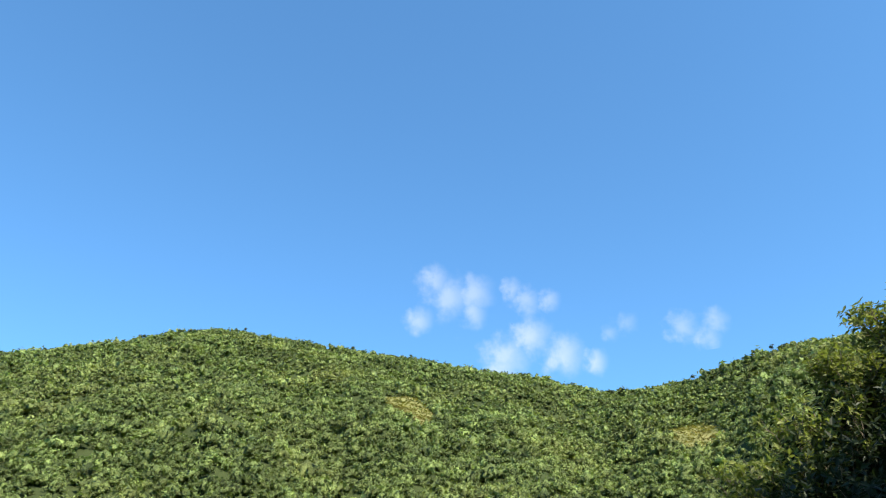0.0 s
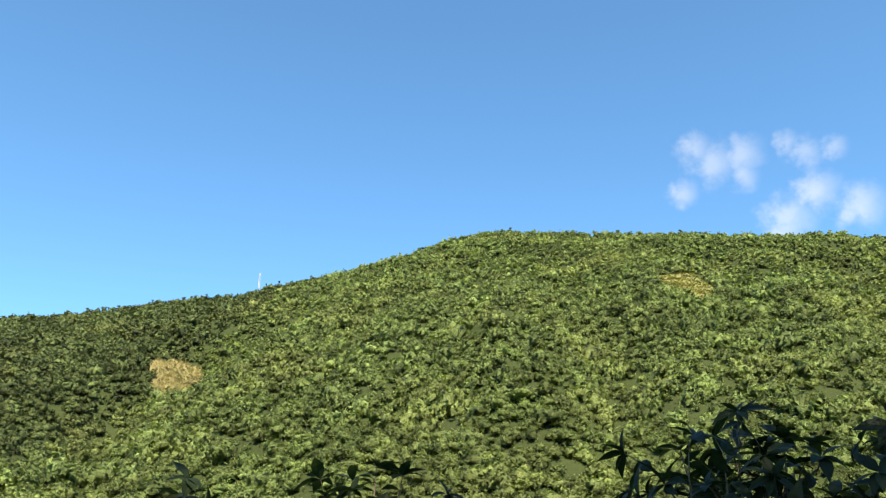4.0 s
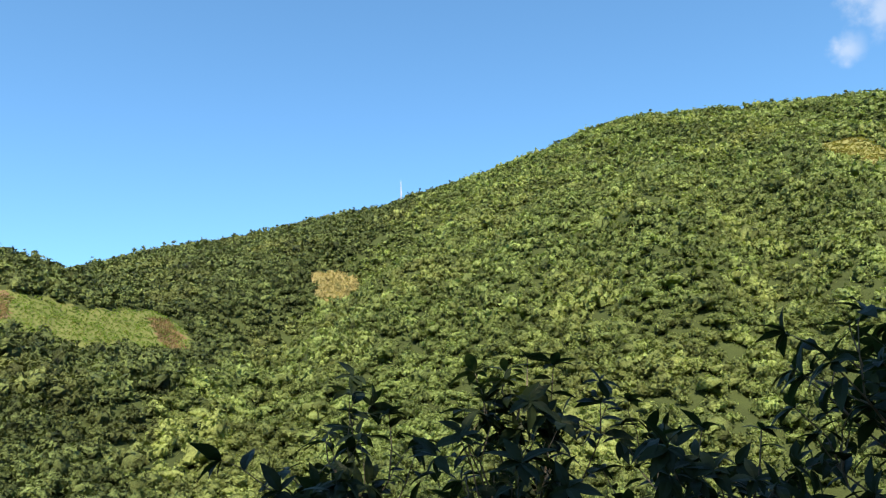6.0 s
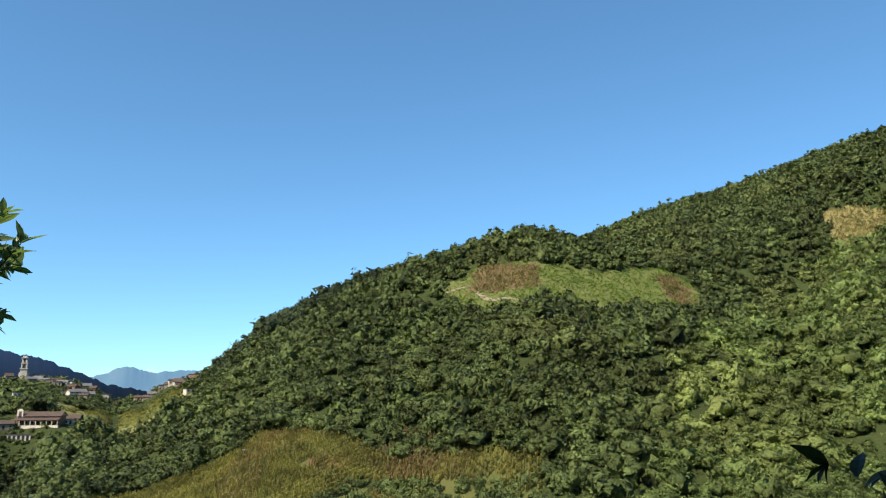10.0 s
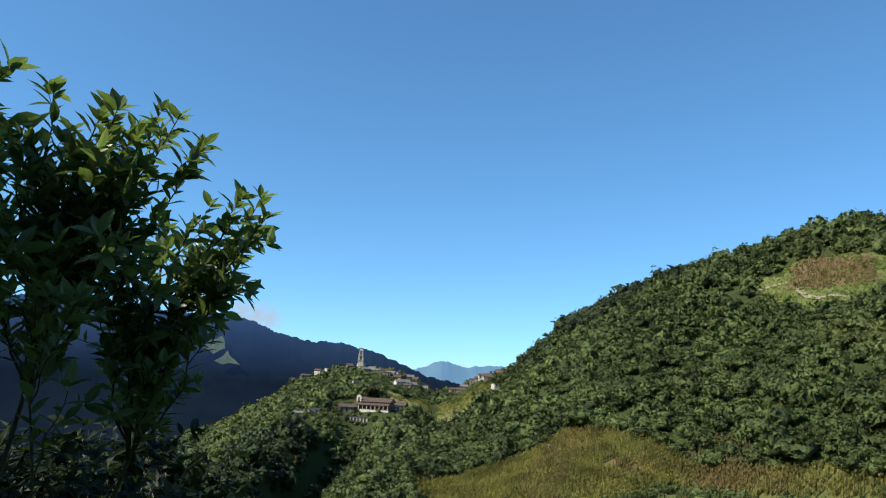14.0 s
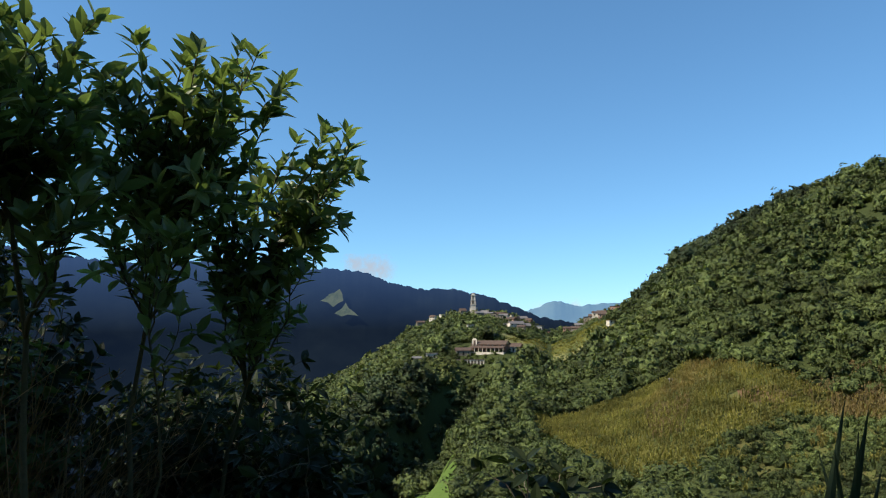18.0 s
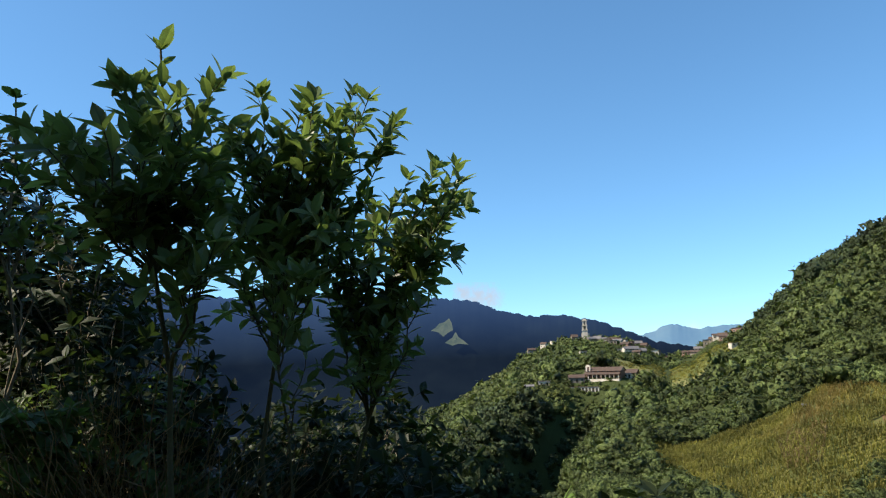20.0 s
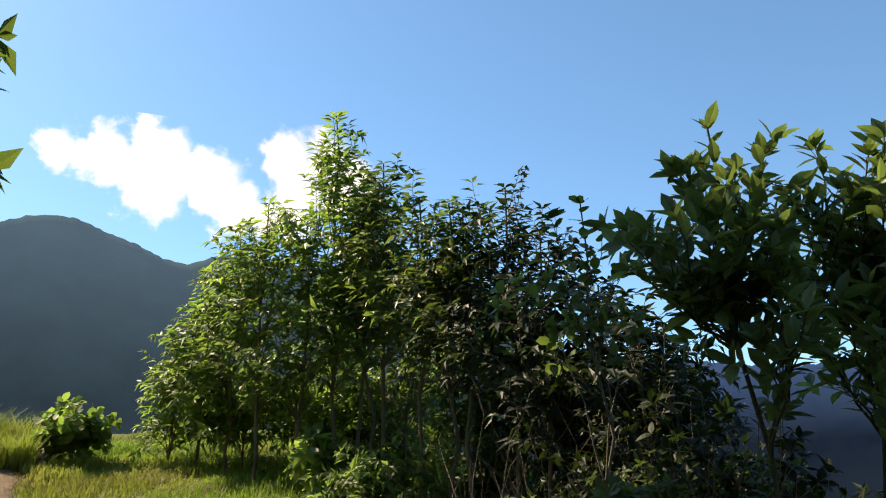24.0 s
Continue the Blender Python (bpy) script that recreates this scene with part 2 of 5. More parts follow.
HILL_R = [560, 600, 640, 660, 690, 740, 780, 790, 790, 800, 810, 820, 820, 820, 820, 820, 825, 830, 835, 840, 850, 860, 870, 880, 880, 880, 880, 880]
SPUR_AZ = [37.86, 47.82, 53.79, 59.77, 63.26, 64.35, 66.75, 68.64, 70.93, 75.51, 79.1, 81.99, 83.68, 85.67, 88.66, 89.76, 91.45, 93.24, 95.24, 96.63, 98.62, 99.82, 102.61, 106.19, 107.99, 109.78, 111.57, 113.57, 115.56, 117.55, 121.54, 127.51, 137.48]
SPUR_EL = [5, 7.4, 9.4, 11.2, 12.4, 13, 13.5, 13.3, 12.7, 11.4, 10.4, 9.3, 8.6, 7.4, 5.9, 4.7, 3.2, 2.3, 1.5, 0.5, -0.1, 0.9, 1.7, 1.6, 1.0, 0.2, -1.1, -2.1, -3.3, -4.1, -8.0, -17, -32]
SPUR_R = [460, 460, 460, 465, 470, 470, 475, 475, 480, 490, 500, 510, 515, 525, 540, 550, 565, 580, 610, 640, 680, 700, 715, 720, 710, 690, 660, 640, 620, 600, 560, 500, 420]


def smooth(a, b, x):
    t = np.clip((x - a) / (b - a), 0, 1)
    return t * t * (3 - 2 * t)


def wrap(az):
    return (np.asarray(az, float) + 120) % 360 - 120


def waves(x, y, seed, size, octaves=3):
    """Smooth unevenness of the ground, about -1 to 1."""
    rng = np.random.RandomState(seed)
    out, amp = 0, 0.6
    for o in range(octaves):
        for k in range(3):
            a, p = rng.uniform(0, 6.28, 2)
            out = out + amp * 0.5 * np.sin((x * np.cos(a) + y * np.sin(a)) * 6.28 / size + p + 1.3 * np.sin((x * np.sin(a) - y * np.cos(a)) * 4.1 / size + a))
        amp, size = amp * 0.5, size * 0.47
    return out


def gully(az, r, line, depth, width):
    """A ravine running down a slope along a line of (azimuth, distance)."""
    az0 = np.interp(r, [p[1] for p in line], [p[0] for p in line])
    d = np.radians(wrap(az) - az0) * r
    fade = smooth(line[0][1] - 40, line[0][1] + 40, r) * (1 - smooth(line[-1][1] - 60, line[-1][1] + 40, r))
    return -depth * np.exp(-(d / width) ** 2) * fade


def rise(az, r, kaz, kel, kr, foot, foot_z, canopy, bow, back):
    """One hillside: from its foot up to the crest, and down again behind."""
    crest = np.interp(az, kaz, kr)
    top = EYE + crest * np.tan(np.radians(np.interp(az, kaz, kel))) - canopy
    s = np.clip((r - foot) / (crest - foot), np.where(top < foot_z, 0, -0.2), 1)
    z = foot_z + (top - foot_z) * (s + bow * s * (1 - s))
    return z - np.clip(r - crest, 0, None) * back


def near_ground(x, y):
    """The bench on which the track runs: uphill bank on one side, the drop to the valley on the other."""
    u = np.radians(-95)
    c = -x * np.sin(u) + y * np.cos(u)
    v = np.radians(175)
    a = -x * np.sin(v) + y * np.cos(v)
    r = np.hypot(x, y)
    edge = -2.0 - 1.3 * smooth(2, 9, a)
    bank = 2.4 + 4.5 * smooth(3, 9, a) + 1.5 * smooth(2, -3, a)
    z = np.where(c > bank, np.minimum(0.62 * (c - bank), 9 + 0.1 * c), 0) + np.where(c < edge, 0.72 * (c - edge), 0)
    z = z + 0.128 * np.clip(a, 0, 15) - 0.04 * np.clip(-a, 0, 30) - 0.5 * np.clip(a - 15, 0, None)
    z = z - 0.55 * np.clip(r - 26, 0, None) * smooth(14, 2, c)
    z = z + 0.10 * waves(x, y, 3, 5.0) * smooth(1.0, 3.0, np.abs(c)) + 0.03 * waves(x, y, 5, 1.4)
    return np.minimum(z, 46 + 0.1 * z)


def height(x, y):
    x, y = np.asarray(x, float), np.asarray(y, float)
    az, r = wrap(np.degrees(np.arctan2(-x, y))), np.hypot(x, y) + 1e-6
    n, m = waves(x, y, 11, 170.0, 4), waves(x, y, 13, 120.0, 3)
    hill = rise(az, r, HILL_AZ, HILL_EL, HILL_R, 165, -42, 6.5, 0.10, 0.5)
    hill = hill + gully(az, r, [(58, 170), (53, 330), (45, 470), (36, 640)], 26, 42)
    hill = hill + gully(az, r, [(-13.5, 170), (-12.5, 520), (-9, 700)], 26, 45)
    hill = hill + gully(az, r, [(24, 250), (22, 450), (19, 700)], 14, 30)
    hill = hill + gully(az, r, [(8, 200), (9, 430), (13, 620), (15, 720)], 16, 34)
    hill = hill + gully(az, r, [(1, 200), (-2, 420), (-1, 600), (3, 700)], 14, 30)
    hill = hill + gully(az, r, [(38, 230), (33, 420), (27, 640)], 13, 32)
    hill = hill + gully(az, r, [(-23, 200), (-22, 480), (-21, 640)], 16, 34)
    spur = rise(az, r, SPUR_AZ, SPUR_EL, SPUR_R, 165, -42, 5.5, 0.12, 0.42)
    ravine = gully(az, r, [(116, 195), (111.3, 260), (108.8, 330), (107.6, 370), (104.8, 415)], 38, 16)
    spur = spur + gully(az, r, [(117, 195), (112, 260), (107.5, 330), (104.5, 395)], 22, 26) + ravine
    spur = spur + gully(az, r, [(80, 180), (77, 300), (74, 420)], 9, 30)
    far = -60 - 400 * np.maximum(smooth(700, 1500, r), smooth(111, 118, az) * smooth(100, 400, r))
    hill, spur = [h + (3.2 * n + k * m) * smooth(170, 300, r) * smooth(0, 40, np.interp(az, ka, kr) - r + 15) for h, k, ka, kr in ((hill, 3.0 * smooth(44, 34, az), HILL_AZ, HILL_R), (spur, 0.0, SPUR_AZ, SPUR_R))]
    hill = np.where((az < -75) | (az > 110), -500, hill)
    spur = np.where((az < 30) | (az > 140), -500, spur)
    valley = np.where(r < 600, -45, -500) - 400 * smooth(111, 122, az) * smooth(150, 480, r)
    return np.maximum.reduce([near_ground(x, y), hill, spur, np.maximum(far, valley) + ravine])


# ---- ground mesh: one sheet from underfoot to the horizon ----
def sheet(name, xyz, rows, cols, mat, ring=False):
    me = bpy.data.meshes.new(name)
    i = np.arange(rows * cols).reshape(rows, cols)
    nxt = np.roll(i, -1, 1) if ring else i[:, 1:]
    cur = i if ring else i[:, :-1]
    f = np.stack([cur[:-1], cur[1:], nxt[1:], nxt[:-1]], -1).reshape(-1, 4)
    fill_mesh(me, xyz.reshape(-1, 3), f)
    me.materials.append(mat)
    me.polygons.foreach_set("use_smooth", np.ones(len(f), bool))
    return new(name, me)


def fill_mesh(me, verts, faces):
    n, k = faces.shape
    me.vertices.add(len(verts))
    me.vertices.foreach_set("co", np.ascontiguousarray(verts, np.float32).ravel())
    me.loops.add(n * k)
    me.loops.foreach_set("vertex_index", np.ascontiguousarray(faces, np.int32).ravel())
    me.polygons.add(n)
    me.polygons.foreach_set("loop_start", np.arange(0, n * k, k, dtype=np.int32))
    me.polygons.foreach_set("use_smooth", np.zeros(n, bool))
    me.update(calc_edges=True)


def inside(x, y, poly):
    p = np.array(poly, float)
    q = np.roll(p, -1, 0)
    hit = np.zeros(np.shape(x), bool)
    for (x0, y0), (x1, y1) in zip(p, q):
        hit ^= ((y0 > y) != (y1 > y)) & (x < (x1 - x0) * (y - y0) / (y1 - y0 + 1e-9) + x0)
    return hit


radii = np.concatenate([[0.02], np.geomspace(0.5, 160, 90), np.linspace(166, 960, 110), np.geomspace(1000, 4800, 14)])
angles = np.radians(np.arange(0, 360, 0.75))
gr, ga = np.meshgrid(radii, angles, indexing="ij")
gx, gy = -gr * np.sin(ga), gr * np.cos(ga)
ground = sheet("ground", np.stack([gx, gy, height(gx, gy)], -1), len(radii), len(angles), M_FLOOR, ring=True)
tagged(ground, "green hillsides, valley and a grassy track shoulder", "ground", kind="structure")


def mountain(name, az, el, r, mat, label, depth=420, foot=-460, jag=1.0, n=300):
    a = np.linspace(az[0], az[-1], n)
    e = np.interp(a, az, el)
    s = np.linspace(0, 1, 36)[:, None]
    top = EYE + r * np.tan(np.radians(e))
    peaks = r * 0.0012 * jag * (waves(a * 40, a * 0, 7, 40.0, 4) + 0.6 * waves(a * 40, a * 0, 8, 9.0, 3))
    spur = waves(a[None, :] * 22 + s * 130, s * 420 + a[None, :] * 6, 9, 300.0, 2)
    rr = r - depth * (1 - s) * 2.2 + 25 * spur * np.sin(s * 3.14)
    z = foot + (top - foot) * s ** 0.9 + peaks * s ** 9
    back = np.stack([-(r + 500) * np.sin(np.radians(a)), (r + 500) * np.cos(np.radians(a)), top * 0 + foot], -1)[None]
    xyz = np.stack([-rr * np.sin(np.radians(a)), rr * np.cos(np.radians(a)), z], -1)
    ob = sheet(name, np.concatenate([xyz, back]), 37, n, mat)
    return tagged(ob, label, "mountain", kind="structure")


C1_AZ = [83.68, 91.65, 99.42, 101.21, 103.51, 106.19, 108.88, 111.57, 113.37, 116.56, 118.55, 124.52, 131.5, 139.47, 149.43, 159.39]
C1_EL = [-2, -0.5, 0.9, 1.7, 2.6, 3.2, 3.2, 3.8, 4.6, 4.9, 4.7, 5.4, 5.0, 6, 7, 5]
mountain("backdrop_mountain", C1_AZ, C1_EL, 2600, M_HAZE_NEAR, "dark blue wooded mountain across the valley, shade and haze put into colour", n=700, jag=1.3)


def mountain_clearing(outline, label):
    """A bare patch high on the darkened mountain; its sunlit look is a paler, glowing colour."""
    out = []
    for az, el in outline:
        s = np.linspace(0.5, 1, 400)
        rr = 2600 - 420 * (1 - s) * 2.2
        e = np.interp(az, C1_AZ, C1_EL)
        z = -460 + (EYE + 2600 * math.tan(radians(e)) + 460) * s ** 0.9
        k = np.argmin(np.abs(np.degrees(np.arctan2(z - EYE, rr)) - el))
        q = rr[k] - 45
        out.append((-q * math.sin(radians(az)), q * math.cos(radians(az)), EYE + q * math.tan(radians(el))))
    p = np.array(out)
    c = p.mean(0)
    v = np.concatenate([p, p * 0.5 + c * 0.5, [c + (0, 0, 3)]])
    n = len(p)
    f = []
    for i in range(n):
        j = (i + 1) % n
        f += [(i, j, n + j), (i, n + j, n + i), (n + i, n + j, 2 * n)]
    me = bpy.data.meshes.new("field_far")
    fill_mesh(me, v, np.array(f))
    me.materials.append(M_CLEARING)
    return tagged(new("field_far", me), label, "field", kind="structure")


mountain_clearing([(116.9, 2.3), (116.55, 2.5), (116.2, 2.85), (115.8, 2.95), (115.4, 3.25), (115.2, 2.9), (115.1, 2.3), (115.5, 2.1), (115.9, 1.8), (116.3, 2.15)], "small sunlit pasture on the dark mountain")
mountain_clearing([(115.8, 1.3), (115.5, 1.5), (115.2, 1.7), (114.9, 2.15), (114.7, 1.75), (114.3, 1.45), (113.9, 1.1), (114.7, 1.2), (115.2, 1.05)], "small sunlit pasture on the dark mountain")
mountain("backdrop_mountain_sunward", [142, 144, 146.84, 149.5, 151.92, 159.39, 166.37, 173.24, 175.03, 177.52, 179.32, 181.31, 183.3, 185.39, 186.89, 188.68, 190.67, 199.24, 214.18, 234.11], [-16, -4, 6.0, 9.6, 11.7, 13.6, 13.9, 14.6, 14.7, 13.8, 14.2, 15.1, 15.7, 16.5, 16.6, 16.3, 15.5, 13, 11, 7], 1700, M_HAZE_SUN, "green-grey mountain against the light, shade and haze put into colour", depth=300)
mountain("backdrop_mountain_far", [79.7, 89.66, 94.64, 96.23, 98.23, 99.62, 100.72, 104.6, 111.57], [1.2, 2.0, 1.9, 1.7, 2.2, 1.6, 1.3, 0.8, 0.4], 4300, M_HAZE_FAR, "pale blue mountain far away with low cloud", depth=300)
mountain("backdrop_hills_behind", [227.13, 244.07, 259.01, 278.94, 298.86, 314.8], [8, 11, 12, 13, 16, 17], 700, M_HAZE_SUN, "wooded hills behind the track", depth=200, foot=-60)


# ---- forest ----
def crown(rng, rings, segs, tufts, size):
    """One tree crown of radius 1: domed boughs under loose leaf clumps. Corners, faces and the way each clump faces."""
    lobes = rng.randint(7, 12)
    c = rng.normal(0, 1, (lobes, 3)) * (0.42, 0.42, 0.2)
    c[:, 2] += 0.12 - 0.25 * (c[:, 0] ** 2 + c[:, 1] ** 2)
    rad = rng.uniform(0.34, 0.56, lobes)

    def reach(d):
        k = d @ c.T
        disc = np.clip(rad ** 2 - (c ** 2).sum(1) + k * k, 0, None)
        hit = k + np.sqrt(disc)
        return np.maximum(hit.max(1), 0.25), c[hit.argmax(1)]

    el = np.linspace(-0.5, 1.45, rings)
    v = []
    for i, e in enumerate(el):
        for j in range(segs):
            a = (j + 0.5 * (i % 2) + rng.uniform(-0.3, 0.3)) * 2 * math.pi / segs
            v.append((math.cos(a) * math.cos(e), math.sin(a) * math.cos(e), math.sin(e)))
    d = unit(v)
    far, mid = reach(d)
    v = d * far[:, None] * rng.uniform(0.7, 0.88, (len(d), 1))
    core_n = unit(unit(v - mid * 0.7) + d * 0.3)
    i = np.arange(rings * segs).reshape(rings, segs)
    j = np.roll(i, -1, 1)
    f = np.stack([i[:-1], j[:-1], j[1:], i[1:]], -1).reshape(-1, 4)
    d = unit(rng.normal(0, 1, (tufts, 3)) * (1, 1, 0.8) + (0, 0, 0.4))
    far, mid = reach(d)
    pos = d * far[:, None] * rng.uniform(0.84, 1.1, (tufts, 1))
    dome = unit(pos - mid * 0.9)
    nrm = unit(dome * 0.9 + rng.normal(0, 0.45, (tufts, 3)) + (0, 0, 0.2))
    t = unit(np.cross(nrm, rng.normal(0, 1, (tufts, 3))))
    b = np.cross(nrm, t)
    w, h = size * rng.uniform(0.6, 1.25, (tufts, 1)), size * rng.uniform(0.6, 1.1, (tufts, 1))
    q = np.stack([pos + t * w + b * h * 0.5, pos - t * w + b * h * 0.5, pos - b * h], 1).reshape(-1, 3)
    tuft_n = np.repeat(unit(dome + rng.normal(0, 0.3, (tufts, 3))), 3, 0)
    f = np.concatenate([f[:, :3], f[:, [0, 2, 3]]])
    return np.concatenate([v * (1, 1, 0.95), q]), np.concatenate([f, len(v) + np.arange(len(q)).reshape(-1, 3)]), np.concatenate([core_n, tuft_n])


def face_out(me, normals):
    """Leaf clumps take the light as the bough they belong to does."""
    at = me.attributes.new("custom_normal", "FLOAT_VECTOR", "POINT")
    at.data.foreach_set("vector", np.ascontiguousarray(normals, np.float32).ravel())


def unit(v):
    v = np.asarray(v, float)
    return v / (np.linalg.norm(v, axis=-1, keepdims=True) + 1e-9)


def forest(name, pts, radius, mat, label, shape, seed, squash=0.95):
    rng = np.random.RandomState(seed)
    kinds = [crown(rng, *shape) for _ in range(12)]
    which, turn = rng.randint(0, 12, len(pts)), rng.uniform(0, 6.28, len(pts))
    vs, fs, ns, o = [], [], [], 0
    for k in range(12):
        s = np.where(which == k)[0]
        v, f, nv = kinds[k]
        cs, sn = np.cos(turn[s])[:, None], np.sin(turn[s])[:, None]
        rad = radius[s][:, None]
        high = squash * rng.uniform(0.8, 1.35, (len(s), 1))
        out = np.stack([(v[:, 0] * cs - v[:, 1] * sn) * rad, (v[:, 0] * sn + v[:, 1] * cs) * rad, v[:, 2] * rad * high], -1) + pts[s][:, None]
        nn = unit(np.stack([nv[:, 0] * cs - nv[:, 1] * sn, nv[:, 0] * sn + nv[:, 1] * cs, nv[:, 2] / high], -1))
        vs.append(out.reshape(-1, 3))
        ns.append(nn.reshape(-1, 3))
        fs.append((f[None] + (o + np.arange(len(s)) * len(v))[:, None, None]).reshape(-1, 3))
        o += len(s) * len(v)
    me = bpy.data.meshes.new(name)
    f = np.concatenate(fs)
    fill_mesh(me, np.concatenate(vs), f)
    me.polygons.foreach_set("use_smooth", np.ones(len(f), bool))
    face_out(me, np.concatenate(ns))
    me.materials.append(mat)
    return tagged(new(name, me), label, "forest", kind="stuff")


CLEARINGS = {
    "terrace": [(-390, 108), (-400, 132), (-393, 144), (-365, 161), (-359, 193), (-370, 225), (-382, 248), (-348, 246), (-317, 230), (-303, 208), (-303, 176), (-296, 153), (-313, 140), (-309, 127), (-334, 114), (-367, 112)],
    "maize_patch": [(-387, 385), (-384, 410), (-372, 423), (-352, 398), (-339, 392), (-319, 362), (-332, 351), (-351, 352), (-365, 366)],
    "top_meadow": [(-48, 560), (-17, 580), (0, 550), (-12, 512), (-31, 522)],
    "side_meadow": [(174, 538), (214, 560), (206, 505), (194, 484), (171, 500)],
    "maize_field": [(-262, -46), (-272, -26), (-278, 10), (-250, 41), (-233, 48), (-214, 71), (-196, 85), (-172, 71), (-183, 36), (-184, 15), (-192, -13), (-225, -39)],
    "valley_meadow": [(-226, -105), (-218, -86), (-241, -80), (-232, -67), (-190, -53), (-160, -46), (-156, -66), (-200, -94)],
    "village_strip": [(-505, -112), (-462, -106), (-412, -36), (-455, -38)],
    "hall_yard": [(-458, -86), (-446, -134), (-392, -120), (-402, -78)],
    "village_quarter": [(-509, -79), (-697, -106), (-684, -172), (-500, -124)],
    "village_slope": [(-505, -18), (-619, -22), (-615, -82), (-500, -66)],
    "village_green": [(-478, -108), (-484, -104), (-500, -90), (-560, -72), (-540, -48), (-470, -27), (-420, -24), (-455, -46), (-476, -76)],
}


SITES = [(101.9, 591), (101.0, 588), (100.4, 590), (101.5, 585), (100.8, 576), (104.9, 591), (102.5, 631), (95.2, 587), (94.3, 555), (93.6, 475), (96.2, 606), (93.4, 561), (94.5, 577), (101.6, 628), (102.4, 655), (100.2, 640), (99.6, 628), (103.4, 672), (100.7, 668), (100.1, 676), (101.8, 660), (102.6, 672),
         (103.7, 690), (103.0, 650), (104.2, 665), (105.5, 690), (106.2, 700), (107.0, 696), (107.9, 690), (102.2, 640), (101.3, 650), (95.5, 590), (94.8, 585), (96.5, 600), (97.2, 625), (98.6, 650), (108.9, 684), (99.4, 655),
         (103.4, 461), (103.3, 452), (104.2, 460), (102.1, 461), (105.2, 448), (108.0, 433), (109.2, 432), (104.4, 450), (104.8, 708)]


def scatter(rng, n, az0, az1, r0, r1):
    az = rng.uniform(az0, az1, n)
    r = np.sqrt(rng.uniform(r0 * r0, r1 * r1, n))
    return -r * np.sin(np.radians(az)), r * np.cos(np.radians(az)), az, r


def wood(name, seed, az0, az1, r0, r1, per_ha, size, mat, label, shape, keep=None):
    rng = np.random.RandomState(seed)
    area = 0.5 * math.radians(az1 - az0) * (r1 * r1 - r0 * r0)
    x, y, az, r = scatter(rng, int(area * per_ha / 1e4), az0, az1, r0, r1)
    ok = np.ones(len(x), bool)
    for poly in CLEARINGS.values():
        ok &= ~inside(x, y, poly)
    for k, (haz, hr) in enumerate(SITES):  # open ground round and before each house
        ok &= ~((np.abs(np.radians(az - haz) * r) < 5.5) & (r > hr - (15 if k < 38 else 25)) & (r < hr + 6))
    if keep is not None:
        ok &= keep(x, y, az, r)
    x, y = x[ok], y[ok]
    rad = rng.uniform(*size, len(x)) * np.where(rng.rand(len(x)) > 0.86, rng.uniform(1.3, 1.75, len(x)), 1.0)
    z = height(x, y) + rad * rng.uniform(0.35, 0.85, len(x))
    return forest(name, np.stack([x, y, z], 1), rad, mat, label, shape, seed)


def before_crest(kaz, kr, over):
    return lambda x, y, az, r: r < np.interp(az, kaz, kr) + over


HILL_TOP, SPUR_TOP = before_crest(HILL_AZ, HILL_R, 12), before_crest(SPUR_AZ, SPUR_R, 12)
CLOSE = (5, 9, 230, 0.105)
NEAR, MIDDLE, DISTANT = (4, 7, 96, 0.17), (3, 6, 42, 0.24), (3, 4, 10, 0.42)


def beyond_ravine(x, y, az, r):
    """The slope on the far side of the ravine, whose shade is put into darker leaves."""
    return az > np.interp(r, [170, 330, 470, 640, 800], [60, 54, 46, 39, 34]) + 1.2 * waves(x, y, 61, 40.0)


def this_side(x, y, az, r):
    return ~beyond_ravine(x, y, az, r)


def gully_wood(az, r):
    off = az - np.interp(r, [214, 260, 330, 410], [114.5, 112.0, 107.5, 104.5])
    return (off > -1.6) & (off < 8.0) & (r > 214) & (r < 405)


def crest_wood(az, r):
    return (az > 78.5) & (az < 94.5) & (r > np.interp(az, SPUR_AZ, SPUR_R) - np.interp(az, [78.5, 83, 88, 92, 94.5], [10, 34, 62, 60, 8]))


wood("forest", 11, -34, 64, 165, 214, 660, (1.9, 4.1), M_CANOPY, "sunlit green broadleaf trees at the foot of the hillside", CLOSE, this_side)
wood("forest", 1, -34, 64, 214, 330, 660, (1.9, 4.1), M_CANOPY, "sunlit green broadleaf forest on the lower hillside", NEAR, this_side)
wood("forest", 2, -35, 66, 330, 560, 500, (2.0, 4.3), M_CANOPY, "sunlit green broadleaf forest on the middle hillside", MIDDLE, this_side)
wood("forest", 3, -36, 66, 560, 900, 620, (1.7, 3.6), M_CANOPY, "sunlit green broadleaf forest up to the crest", DISTANT, lambda *p: HILL_TOP(*p) & this_side(*p))
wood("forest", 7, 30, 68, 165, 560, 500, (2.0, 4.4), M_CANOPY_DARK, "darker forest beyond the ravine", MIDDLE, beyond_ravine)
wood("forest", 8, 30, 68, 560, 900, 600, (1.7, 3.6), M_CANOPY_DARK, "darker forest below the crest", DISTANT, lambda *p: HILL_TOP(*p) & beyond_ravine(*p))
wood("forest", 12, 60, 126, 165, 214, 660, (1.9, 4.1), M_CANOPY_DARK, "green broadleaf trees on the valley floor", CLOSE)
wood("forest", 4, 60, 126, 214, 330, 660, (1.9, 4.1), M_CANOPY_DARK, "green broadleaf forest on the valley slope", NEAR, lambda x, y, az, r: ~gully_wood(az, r))
